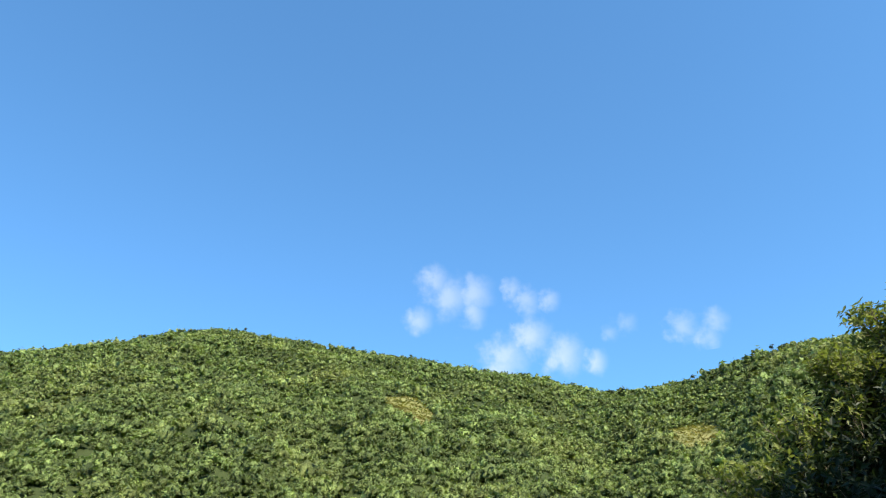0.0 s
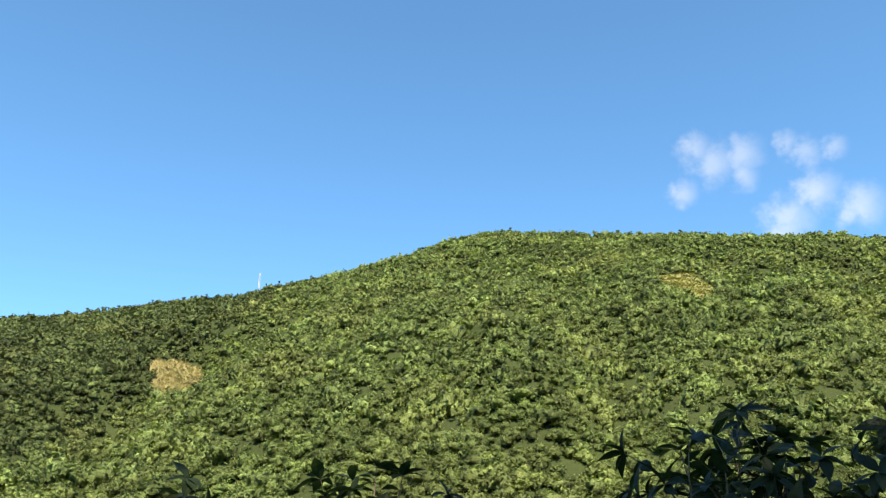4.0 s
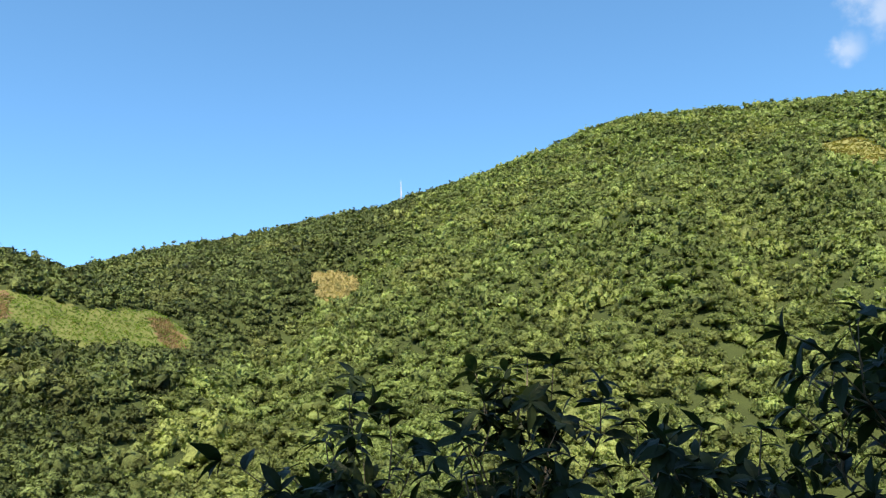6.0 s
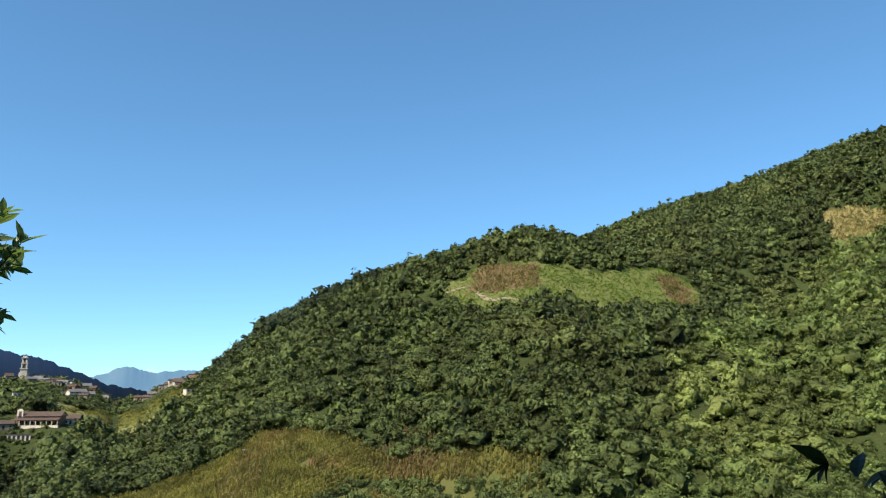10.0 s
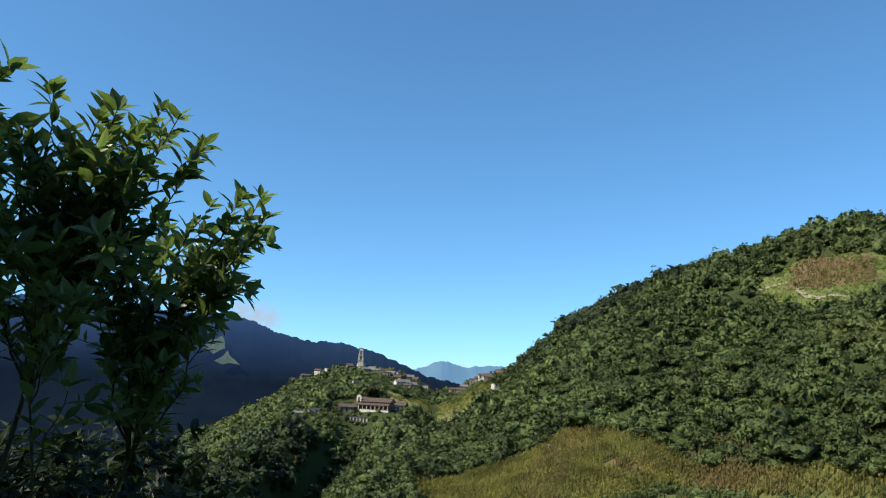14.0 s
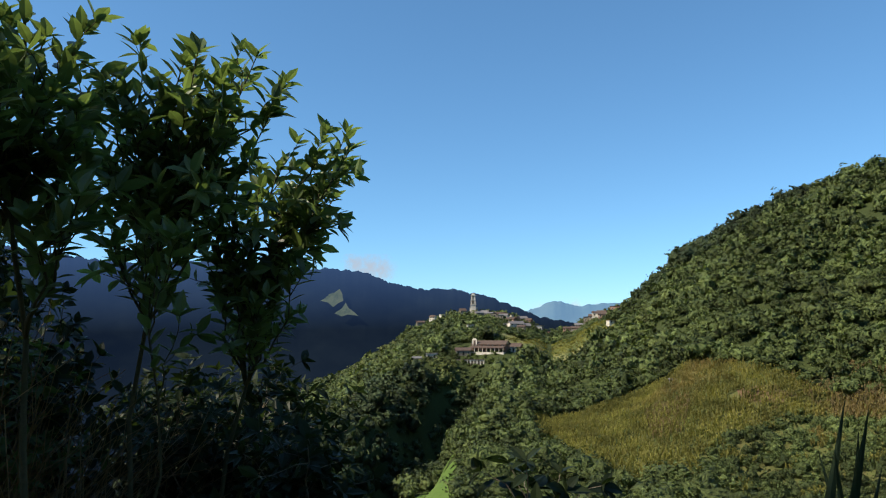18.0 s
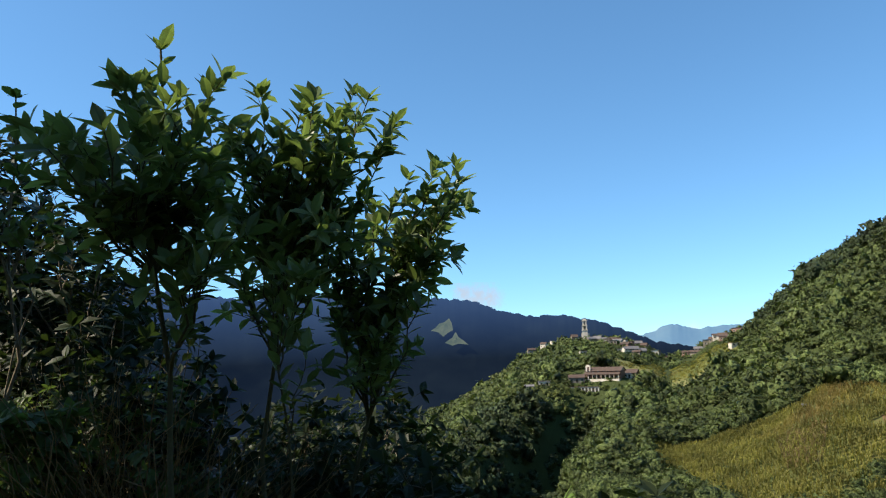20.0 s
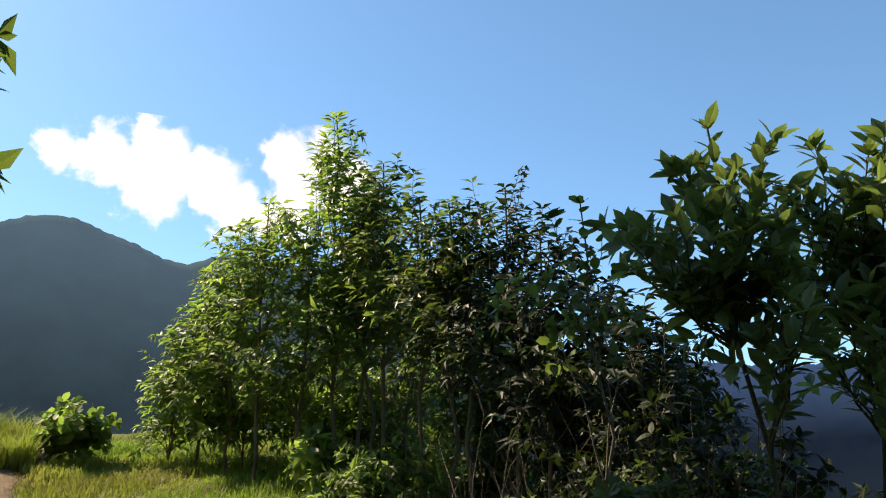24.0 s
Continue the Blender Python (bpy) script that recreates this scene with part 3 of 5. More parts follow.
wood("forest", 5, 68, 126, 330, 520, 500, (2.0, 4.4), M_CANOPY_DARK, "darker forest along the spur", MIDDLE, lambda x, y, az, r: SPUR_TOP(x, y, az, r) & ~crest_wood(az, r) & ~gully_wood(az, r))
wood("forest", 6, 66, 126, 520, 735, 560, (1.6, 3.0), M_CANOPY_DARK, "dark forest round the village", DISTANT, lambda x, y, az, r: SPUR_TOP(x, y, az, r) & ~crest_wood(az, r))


# gully shade is put into the leaf colour of this wood
wood("forest", 10, 102, 124, 214, 405, 620, (2.0, 4.6), M_CANOPY_DEEP, "trees crowding the gully below the village, leaves darkened for shade", MIDDLE, lambda x, y, az, r: gully_wood(az, r))
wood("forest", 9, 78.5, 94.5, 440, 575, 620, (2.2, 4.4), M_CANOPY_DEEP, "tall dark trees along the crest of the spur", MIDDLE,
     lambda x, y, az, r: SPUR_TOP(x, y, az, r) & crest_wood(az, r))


# ---- clouds ----
def cloud(az, el, wide, high, blobs, seed, cover, glow, label, fine=3.4, edge=0.95, start=0.7):
    """A cloud bank far beyond the hills: soft lumps broken up by wisps. blobs: centre x, y and radius, from -1 to 1."""
    r = 4650.0
    c = toward(az, el) * r
    me = bpy.data.meshes.new("backdrop_cloud")
    me.from_pydata([(-1, -1, 0), (1, -1, 0), (1, 1, 0), (-1, 1, 0)], [], [(0, 1, 2, 3)])
    ob = new("backdrop_cloud", me)
    w, h = r * math.tan(radians(wide / 2)), r * math.tan(radians(high / 2))
    ob.matrix_world = look(c, c * 2) @ Matrix.Diagonal((w, h, 1, 1))
    m, n, l, p = material("cloud", 1.0)
    co = n.new("ShaderNodeTexCoord")
    asp = n.new("ShaderNodeVectorMath")
    asp.operation = "MULTIPLY"
    asp.inputs[1].default_value = (w / h, 1, 1)
    l.new(co.outputs["Object"], asp.inputs[0])
    noi = n.new("ShaderNodeTexNoise")
    noi.noise_dimensions = "4D"
    noi.inputs["W"].default_value = seed
    noi.inputs["Scale"].default_value, noi.inputs["Detail"].default_value, noi.inputs["Roughness"].default_value = fine * 0.75, 8.0, 0.55
    l.new(asp.outputs[0], noi.inputs["Vector"])
    warp = n.new("ShaderNodeVectorMath")
    warp.operation = "MULTIPLY_ADD"
    warp.inputs[1].default_value = (0.6, 0.6, 0)
    l.new(noi.outputs["Color"], warp.inputs[0])
    l.new(asp.outputs[0], warp.inputs[2])
    last = None
    for bx, by, br in blobs:
        d = n.new("ShaderNodeVectorMath")
        d.operation = "DISTANCE"
        d.inputs[1].default_value = (bx * w / h + 0.3, by + 0.3, 0)
        l.new(warp.outputs[0], d.inputs[0])
        q = n.new("ShaderNodeMapRange")
        q.inputs["From Min"].default_value, q.inputs["From Max"].default_value = br * 1.75, 0.0
        l.new(d.outputs["Value"], q.inputs["Value"])
        if last is None:
            last = q.outputs[0]
        else:
            mx = n.new("ShaderNodeMath")
            mx.operation = "MAXIMUM"
            l.new(last, mx.inputs[0])
            l.new(q.outputs[0], mx.inputs[1])
            last = mx.outputs[0]
    add = n.new("ShaderNodeMath")
    add.operation = "MULTIPLY_ADD"
    add.inputs[1].default_value = 1.1
    l.new(noi.outputs["Fac"], add.inputs[0])
    l.new(last, add.inputs[2])
    a = n.new("ShaderNodeMapRange")
    a.interpolation_type = "SMOOTHSTEP"
    a.inputs["From Min"].default_value, a.inputs["From Max"].default_value = start, start + edge
    a.inputs["To Max"].default_value = cover
    l.new(add.outputs[0], a.inputs["Value"])
    # sunlit white is the card's own glow; the sun adds nothing
    em = n.new("ShaderNodeEmission")
    em.inputs["Color"].default_value, em.inputs["Strength"].default_value = (*glow, 1), 1.0
    tr = n.new("ShaderNodeBsdfTransparent")
    s = n.new("ShaderNodeMixShader")
    l.new(a.outputs[0], s.inputs[0])
    l.new(tr.outputs[0], s.inputs[1])
    l.new(em.outputs[0], s.inputs[2])
    l.new(s.outputs[0], n["Material Output"].inputs["Surface"])
    me.materials.append(m)
    ob.visible_shadow = False
    return tagged(ob, label, "cloud", kind="structure")


WHITE, VEIL = (0.72, 0.78, 0.86), (0.60, 0.66, 0.74)
cloud(-1.6, 27.2, 9.5, 6.5, [(-0.35, 0.45, 0.38), (-0.1, 0.05, 0.5), (0.35, 0.1, 0.42), (-0.6, -0.5, 0.3), (0.3, -0.4, 0.3)], 1.3, 0.42, WHITE, "thin white cloud tuft above the ridge")
cloud(-8.4, 26.9, 6.5, 4.0, [(-0.45, 0.4, 0.4), (-0.1, -0.1, 0.5), (0.45, -0.15, 0.4)], 2.1, 0.36, WHITE, "thin white cloud tuft above the ridge")
cloud(-9.4, 23.0, 12, 6.0, [(-0.55, -0.2, 0.55), (-0.2, 0.3, 0.5), (0.2, -0.3, 0.5), (0.6, -0.5, 0.3), (-0.65, -0.6, 0.4)], 4.4, 0.55, WHITE, "white cloud tuft just above the saddle")
cloud(-16.1, 24.0, 5.5, 3.0, [(0.1, 0.1, 0.5), (-0.4, -0.3, 0.4)], 5.2, 0.2, WHITE, "faint wisp of cloud")
cloud(-22.1, 23.0, 8, 3.6, [(-0.3, 0.1, 0.6), (0.3, 0.15, 0.5), (0.1, -0.5, 0.5)], 6.6, 0.32, WHITE, "thin white cloud tuft")
cloud(179.2, 20.0, 21, 9.6, [(-0.75, 0.3, 0.3), (-0.45, 0.3, 0.4), (-0.12, 0.45, 0.5), (-0.1, 0.0, 0.55), (0.25, 0.05, 0.5), (0.45, -0.3, 0.42), (0.66, -0.42, 0.3)], 7.7, 1.0, (1.25, 1.25, 1.25), "bright white cumulus cloud over the sunward mountain", 3.6, 0.45, 0.82)
cloud(166.7, 20.6, 13, 9.5, [(-0.5, 0.45, 0.45), (-0.1, 0.35, 0.5), (0.25, 0.0, 0.5), (-0.4, -0.2, 0.5), (-0.45, -0.6, 0.4)], 8.9, 1.0, (1.15, 1.16, 1.18), "bright white cumulus cloud behind the trees", 3.8, 0.5, 0.82)
cloud(97.2, 1.5, 6.5, 1.9, [(-0.6, -0.3, 0.8), (-0.2, -0.2, 0.7), (0.2, 0.1, 0.6), (0.7, -0.4, 0.9)], 3.3, 0.55, (0.80, 0.86, 0.94), "low mist round the far peak")
cloud(113.0, 4.9, 5.0, 2.4, [(0.0, 0.0, 0.95), (0.4, -0.1, 0.8), (-0.45, 0.25, 0.75)], 9.4, 0.7, (0.62, 0.60, 0.64), "thin cloud resting on the mountain ridge")


# ---- fields ----
def part(name, me, mat, parent=None, label=""):
    """A mesh as one object under its thing."""
    if mat is not None:
        me.materials.append(mat)
    ob = new(name, me)
    ob.parent = parent
    return tagged(ob, label) if label else ob


def mesh_of(name, verts, faces):
    me = bpy.data.meshes.new(name)
    fill_mesh(me, np.asarray(verts, float).reshape(-1, 3), np.asarray(faces))
    return me


def patch(name, poly, mat, label, step, lift=0.25):
    p = np.array(poly, float)
    xs, ys = np.arange(p[:, 0].min() - 3 * step, p[:, 0].max() + 3 * step, step), np.arange(p[:, 1].min() - 3 * step, p[:, 1].max() + 3 * step, step)
    gx, gy = np.meshgrid(xs, ys, indexing="ij")
    i = np.arange(gx.size).reshape(gx.shape)
    q = np.stack([i[:-1, :-1], i[1:, :-1], i[1:, 1:], i[:-1, 1:]], -1).reshape(-1, 4)
    mx, my = gx.ravel()[q].mean(1), gy.ravel()[q].mean(1)
    wob = 2.0 * step
    q = q[inside(mx + wob * waves(mx, my, 21, 9 * step), my + wob * waves(mx, my, 22, 9 * step), poly)]
    used, q = np.unique(q, return_inverse=True)
    x, y = gx.ravel()[used], gy.ravel()[used]
    ob = part(name, mesh_of(name, np.stack([x, y, height(x, y) + lift], 1), q.reshape(-1, 4)), mat)
    return tagged(ob, label, "field", kind="structure")


def crop(name, poly, mat, label, seed, count, tall, leaf, rows=0.0, bare=-9.0, without=None):
    """Standing plants on a field: a few long upright blades each, in loose rows."""
    rng = np.random.RandomState(seed)
    p = np.array(poly, float)
    lo, hi = p.min(0), p.max(0)
    x, y = rng.uniform(lo[0], hi[0], count * 3), rng.uniform(lo[1], hi[1], count * 3)
    if rows:  # planted in rows down the slope
        a = radians(30)
        u, w = x * math.cos(a) + y * math.sin(a), -x * math.sin(a) + y * math.cos(a)
        u = np.round(u / rows) * rows + rng.normal(0, 0.22, len(u))
        x, y = u * math.cos(a) - w * math.sin(a), u * math.sin(a) + w * math.cos(a)
    ok = inside(x, y, poly) & (waves(x, y, seed, 26.0) > bare)
    if without is not None:
        ok &= ~(inside(x, y, without) & (waves(x, y, seed + 1, 17.0) > -0.45))
    x, y = x[ok][:count], y[ok][:count]
    z = height(x, y) + 0.2
    blades = 6
    base = np.repeat(np.stack([x, y, z], 1), blades, 0)
    n = len(base)
    h = np.repeat(rng.uniform(*tall, len(x)), blades)
    a = rng.uniform(0, 6.28, n)
    f = rng.uniform(0.1, 0.75, n)
    out = np.stack([np.cos(a), np.sin(a), 0 * a], 1)
    side = np.stack([-np.sin(a), np.cos(a), 0 * a], 1)
    up = np.array([0, 0, 1.0])
    b = base + up * (h * f)[:, None]
    t = b + out * (leaf * 2.2) + up * (h * 0.28)[:, None]
    m = (b + t) / 2 + up * (h * 0.1)[:, None]
    stem = np.arange(n) % blades == 0
    b[stem] = base[stem]
    t[stem] = base[stem] + up * h[stem][:, None] + out[stem] * 0.15
    m[stem] = (b[stem] + t[stem]) / 2
    v = np.stack([b, m + side * leaf * 0.5, t, m - side * leaf * 0.5], 1).reshape(-1, 3)
    ob = part(name, mesh_of(name, v, np.arange(len(v)).reshape(-1, 4)), mat)
    return tagged(ob, label, "crops", kind="stuff")


patch("field_terrace", CLEARINGS["terrace"], M_MEADOW, "terraced clearing of yellow-green grass and bare soil on the spur", 2.5)
patch("field_patch", CLEARINGS["maize_patch"], M_STUBBLE, "small dry clearing in the forest", 2.5)
patch("field_top", CLEARINGS["top_meadow"], M_STRIP, "pale meadow high on the hill", 2.5)
patch("field_side", CLEARINGS["side_meadow"], M_STRIP, "small pale meadow beside the ravine", 2.5)
patch("field_maize", CLEARINGS["maize_field"], M_SOIL, "maize field of yellow-green plants and dry soil", 2.0)
patch("field_valley", CLEARINGS["valley_meadow"], M_LUSH, "bright green meadow on the valley floor", 3)
patch("field_village", CLEARINGS["village_green"], M_MEADOW, "open green below the village houses", 2.5)
OVERGROWN = [(-217, 18), (-228, 35), (-219, 50), (-201, 66), (-190, 80), (-166, 69), (-178, 41), (-180, 8), (-204, 8)]
crop("maize", CLEARINGS["maize_field"], M_MAIZE, "ripe yellow-green maize standing in the lower field", 31, 15000, (1.6, 2.6), 0.22, 1.9, -0.9, OVERGROWN)
crop("maize", CLEARINGS["maize_patch"], M_RUST, "golden dry maize in the hillside clearing", 32, 1300, (1.6, 2.6), 0.4)
WITHERED = [(-386, 124), (-397, 134), (-390, 145), (-359, 157), (-329, 142), (-346, 125), (-366, 121)]
REDDISH = [(-361, 230), (-360, 243), (-317, 225), (-305, 208), (-331, 217)]
patch("field_bare", WITHERED, M_BARE, "bare brown earth at the end of the terrace", 2.5, 0.45)
patch("field_bare", REDDISH, M_BARE, "bare reddish earth beside the terrace grass", 2.5, 0.45)
crop("dry_maize", WITHERED, M_BROWN, "withered brown maize at the end of the terrace", 33, 750, (1.8, 3.2), 0.3, 2.6)
crop("dry_maize", REDDISH, M_BROWN, "withered brown maize beside the terrace grass", 34, 420, (1.6, 2.8), 0.3, 2.6)
crop("dry_maize", [(-256, 52), (-240, 64), (-213, 57), (-223, 44)], M_BROWN, "dry brown maize among the scrub of the lower field", 55, 800, (1.8, 2.8), 0.2, 1.9)
crop("dry_maize", [(-254, 38), (-215, 71), (-205, 63), (-228, 42)], M_BROWN, "dry brown maize along the upper field edge", 56, 700, (1.6, 2.6), 0.2, 1.9)
crop("dry_maize", [(-249, -7), (-243, 8), (-218, 5), (-219, -4)], M_BROWN, "dry brown maize in the middle of the lower field", 57, 600, (1.6, 2.6), 0.2, 1.9)
patch("field_bare", [(-248, 22), (-247, 35), (-234, 34), (-236, 25)], M_BARE, "bare brown earth in the lower field", 2.0, 0.35)
crop("meadow_grass", CLEARINGS["terrace"], M_GRASS, "tall yellow-green grass on the terrace", 35, 3500, (0.7, 1.3), 0.4)
crop("meadow_grass", CLEARINGS["village_green"], M_MAIZE, "grass and crops on the village green", 36, 2500, (0.7, 1.3), 0.4)


# scrub that has grown up in the lower part of the maize
def scrub(name, poly, seed, n, size, label, mat):
    g = np.random.RandomState(seed)
    p = np.array(poly, float)
    x, y = g.uniform(p[:, 0].min(), p[:, 0].max(), n * 3), g.uniform(p[:, 1].min(), p[:, 1].max(), n * 3)
    ok = inside(x, y, poly)
    x, y = x[ok][:n], y[ok][:n]
    rad = g.uniform(*size, len(x))
    return forest(name, np.stack([x, y, height(x, y) + rad * 0.4], 1), rad, mat, label, (3, 7, 105, 0.15), seed)


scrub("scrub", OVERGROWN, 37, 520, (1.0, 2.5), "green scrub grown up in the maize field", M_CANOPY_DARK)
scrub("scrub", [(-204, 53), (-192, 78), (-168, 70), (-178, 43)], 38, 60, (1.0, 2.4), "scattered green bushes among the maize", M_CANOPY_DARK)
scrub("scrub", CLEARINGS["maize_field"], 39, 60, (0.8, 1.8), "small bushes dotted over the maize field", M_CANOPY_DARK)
scrub("scrub", CLEARINGS["terrace"], 40, 80, (0.6, 1.5), "small bushes dotted over the terrace", M_CANOPY)


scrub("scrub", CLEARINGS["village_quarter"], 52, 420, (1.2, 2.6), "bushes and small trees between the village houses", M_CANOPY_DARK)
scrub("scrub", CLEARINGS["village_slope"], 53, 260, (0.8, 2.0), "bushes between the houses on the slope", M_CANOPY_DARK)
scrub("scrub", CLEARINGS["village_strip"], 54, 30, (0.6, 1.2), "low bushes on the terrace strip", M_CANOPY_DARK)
# undergrowth along the gully and the field edge
scrub("scrub", [(-262, 60), (-240, 95), (-205, 100), (-196, 85), (-214, 71), (-236, 50)], 46, 150, (1.2, 2.8), "green scrub above the maize field", M_CANOPY_DARK)


def dirt_path(label, line, wide):
    """A short stretch of pale earth path, following the slope."""
    p = np.array(line, float)
    t = np.linspace(0, len(p) - 1, 24)
    x, y = [np.interp(t, np.arange(len(p)), p[:, k]) for k in (0, 1)]
    x, y = x + 1.2 * np.sin(t * 5), y + 1.2 * np.cos(t * 4)
    d = unit(np.stack([np.gradient(x), np.gradient(y)], 1))
    s = np.linspace(-1, 1, 4)[None, :] * wide / 2
    gx, gy = x[:, None] - d[:, 1:] * s, y[:, None] + d[:, :1] * s
    return tagged(sheet("path", np.stack([gx, gy, height(gx, gy) + 0.6], -1), 24, 4, M_PATH), label, "path", kind="structure")


dirt_path("pale earth path at the edge of the terrace", [(-389, 109), (-384, 116), (-380, 122)], 2.2)
dirt_path("pale earth path along the terrace", [(-366, 120), (-338, 122), (-312, 127)], 2.2)
patch("field_strip", CLEARINGS["village_strip"], M_STRIP, "mown yellow-green terrace strip beside the hall", 2.0, 0.5)
crop("meadow_grass", CLEARINGS["top_meadow"], M_MAIZE, "tall dry grass on the high meadow", 47, 900, (0.7, 1.4), 0.5)
crop("meadow_grass", CLEARINGS["side_meadow"], M_MAIZE, "tall dry grass on the meadow beside the ravine", 48, 700, (0.7, 1.4), 0.5)
scrub("scrub", CLEARINGS["top_meadow"], 49, 14, (0.8, 1.6), "low bushes on the high meadow", M_CANOPY)
scrub("scrub", [(-446, -150), (-398, -150), (-388, -108), (-436, -86)], 50, 420, (0.8, 1.7), "low green bushes on the slope below the hall", M_CANOPY_DARK)
scrub("scrub", CLEARINGS["village_green"], 51, 60, (0.8, 1.7), "bushes dotted over the village green", M_CANOPY_DARK)


# ---- plants near the track ----
STAND_AT = [0.0, 0.0, EYE]


def stand_at(x, y, z):
    STAND_AT[:] = [x, y, z]


def spot(az, el, r):
    """A point seen from where one stands at an azimuth, an elevation and a distance along the ground."""
    a = radians(az)
    return np.array([STAND_AT[0] - math.sin(a) * r, STAND_AT[1] + math.cos(a) * r, STAND_AT[2] + r * math.tan(radians(el))])


def foot(az, r):
    a = radians(az)
    x, y = STAND_AT[0] - math.sin(a) * r, STAND_AT[1] + math.cos(a) * r
    return np.array([x, y, float(height(x, y)) - 0.05])


def tubes(name, paths, sides=6):
    """Stems and branches: (points, radii) each."""
    vs, fs, o = [], [], 0
    a = np.arange(sides) * 2 * math.pi / sides
    for pts, rad in paths:
        pts = np.asarray(pts, float)
        d = unit(np.gradient(pts, axis=0))
        s = unit(np.cross(d, (0.31, 0.95, 0.05)))
        t = np.cross(d, s)
        rings = pts[:, None] + (s[:, None] * np.cos(a)[None, :, None] + t[:, None] * np.sin(a)[None, :, None]) * np.asarray(rad)[:, None, None]
        n = len(pts)
        i = np.arange(n * sides).reshape(n, sides) + o
        j = np.roll(i, -1, 1)
        fs.append(np.stack([i[:-1], j[:-1], j[1:], i[1:]], -1).reshape(-1, 4))
        vs.append(rings.reshape(-1, 3))
        o += n * sides
    me = mesh_of(name, np.concatenate(vs), np.concatenate(fs))
    me.polygons.foreach_set("use_smooth", np.ones(len(me.polygons), bool))
    return me


def blade(width, fold=0.22, droop=0.18, belly=0.4):
    """One leaf of length 1 along x: folded along its midrib, drooping to the tip."""
    v = [(0, 0, 0)]
    for x, w in ((0.14, 0.55), (belly * 0.85, 0.97), (belly * 1.5, 0.95), (0.55 + belly * 0.65, 0.5)):
        z = -droop * x * x
        v += [(x, width * w / 2, z + fold * width * w / 2), (x, 0, z), (x, -width * w / 2, z + fold * width * w / 2)]
    v.append((1, 0, -droop))
    f = [(0, 2, 1), (0, 3, 2)]
    for k in (1, 4, 7):
        f += [(k, k + 1, k + 4), (k, k + 4, k + 3), (k + 1, k + 2, k + 5), (k + 1, k + 5, k + 4)]
    f += [(10, 11, 13), (11, 12, 13)]
    return np.array(v, float), np.array(f)


def bake(template, pos, along, up, length):
    """Many copies of one leaf in one list of corners and faces."""
    v, f = template
    x = unit(along)
    y = unit(np.cross(up, x))
    z = np.cross(x, y)
    m = np.stack([x, y, z], -1) * np.asarray(length)[:, None, None]
    out = np.einsum("nij,kj->nki", m, v) + np.asarray(pos)[:, None]
    n = len(out)
    return out.reshape(-1, 3), (f[None] + (np.arange(n) * len(v))[:, None, None]).reshape(-1, f.shape[1])


def bend(rng, a, b, n=7, sag=0.0, wobble=0.03):
    t = np.linspace(0, 1, n)[:, None]
    p = np.asarray(a) * (1 - t) + np.asarray(b) * t
    ln = np.linalg.norm(np.asarray(b) - np.asarray(a))
    p = p + rng.normal(0, wobble * ln, (n, 3)) * np.sin(t * 3.14)
    p[:, 2] += sag * ln * (np.sin(t[:, 0] * 3.14))
    return p


def leaves_along(rng, path, every, start=0.2, droop=0.2, tip_tuft=4, spread=0.9, lift=0.0, ranked=False):
    """Leaf places, directions and upper sides along a twig, the upper end tufted."""
    p = np.asarray(path)
    seg = np.linalg.norm(np.diff(p, axis=0), axis=1)
    total = seg.sum()
    n = max(3, int(total * (1 - start) / every))
    s = np.concatenate([np.linspace(start, 1, n), np.ones(tip_tuft)])
    cum = np.concatenate([[0], np.cumsum(seg)]) / total
    pos = np.stack([np.interp(s, cum, p[:, k]) for k in range(3)], 1)
    d = unit(np.stack([np.interp(s, cum, np.gradient(p[:, k])) for k in range(3)], 1))
    a = np.arange(len(s)) * math.pi + rng.normal(0, 0.35, len(s)) if ranked else np.arange(len(s)) * 2.4 + rng.uniform(0, 6.28)
    e1 = unit(np.cross(d, (0.2, 0.3, 0.93)))
    e2 = np.cross(d, e1)
    rad = e1 * np.cos(a)[:, None] + e2 * np.sin(a)[:, None]
    al = d * rng.uniform(0.5, 1.0 + lift, (len(s), 1)) + rad * spread + (0, 0, lift - droop) + rng.normal(0, 0.18, (len(s), 3))
    up = np.array([0, 0, 0.8]) + d * 0.5 - rad * 0.3 + rng.normal(0, 0.4, (len(s), 3))
    return pos, al, up


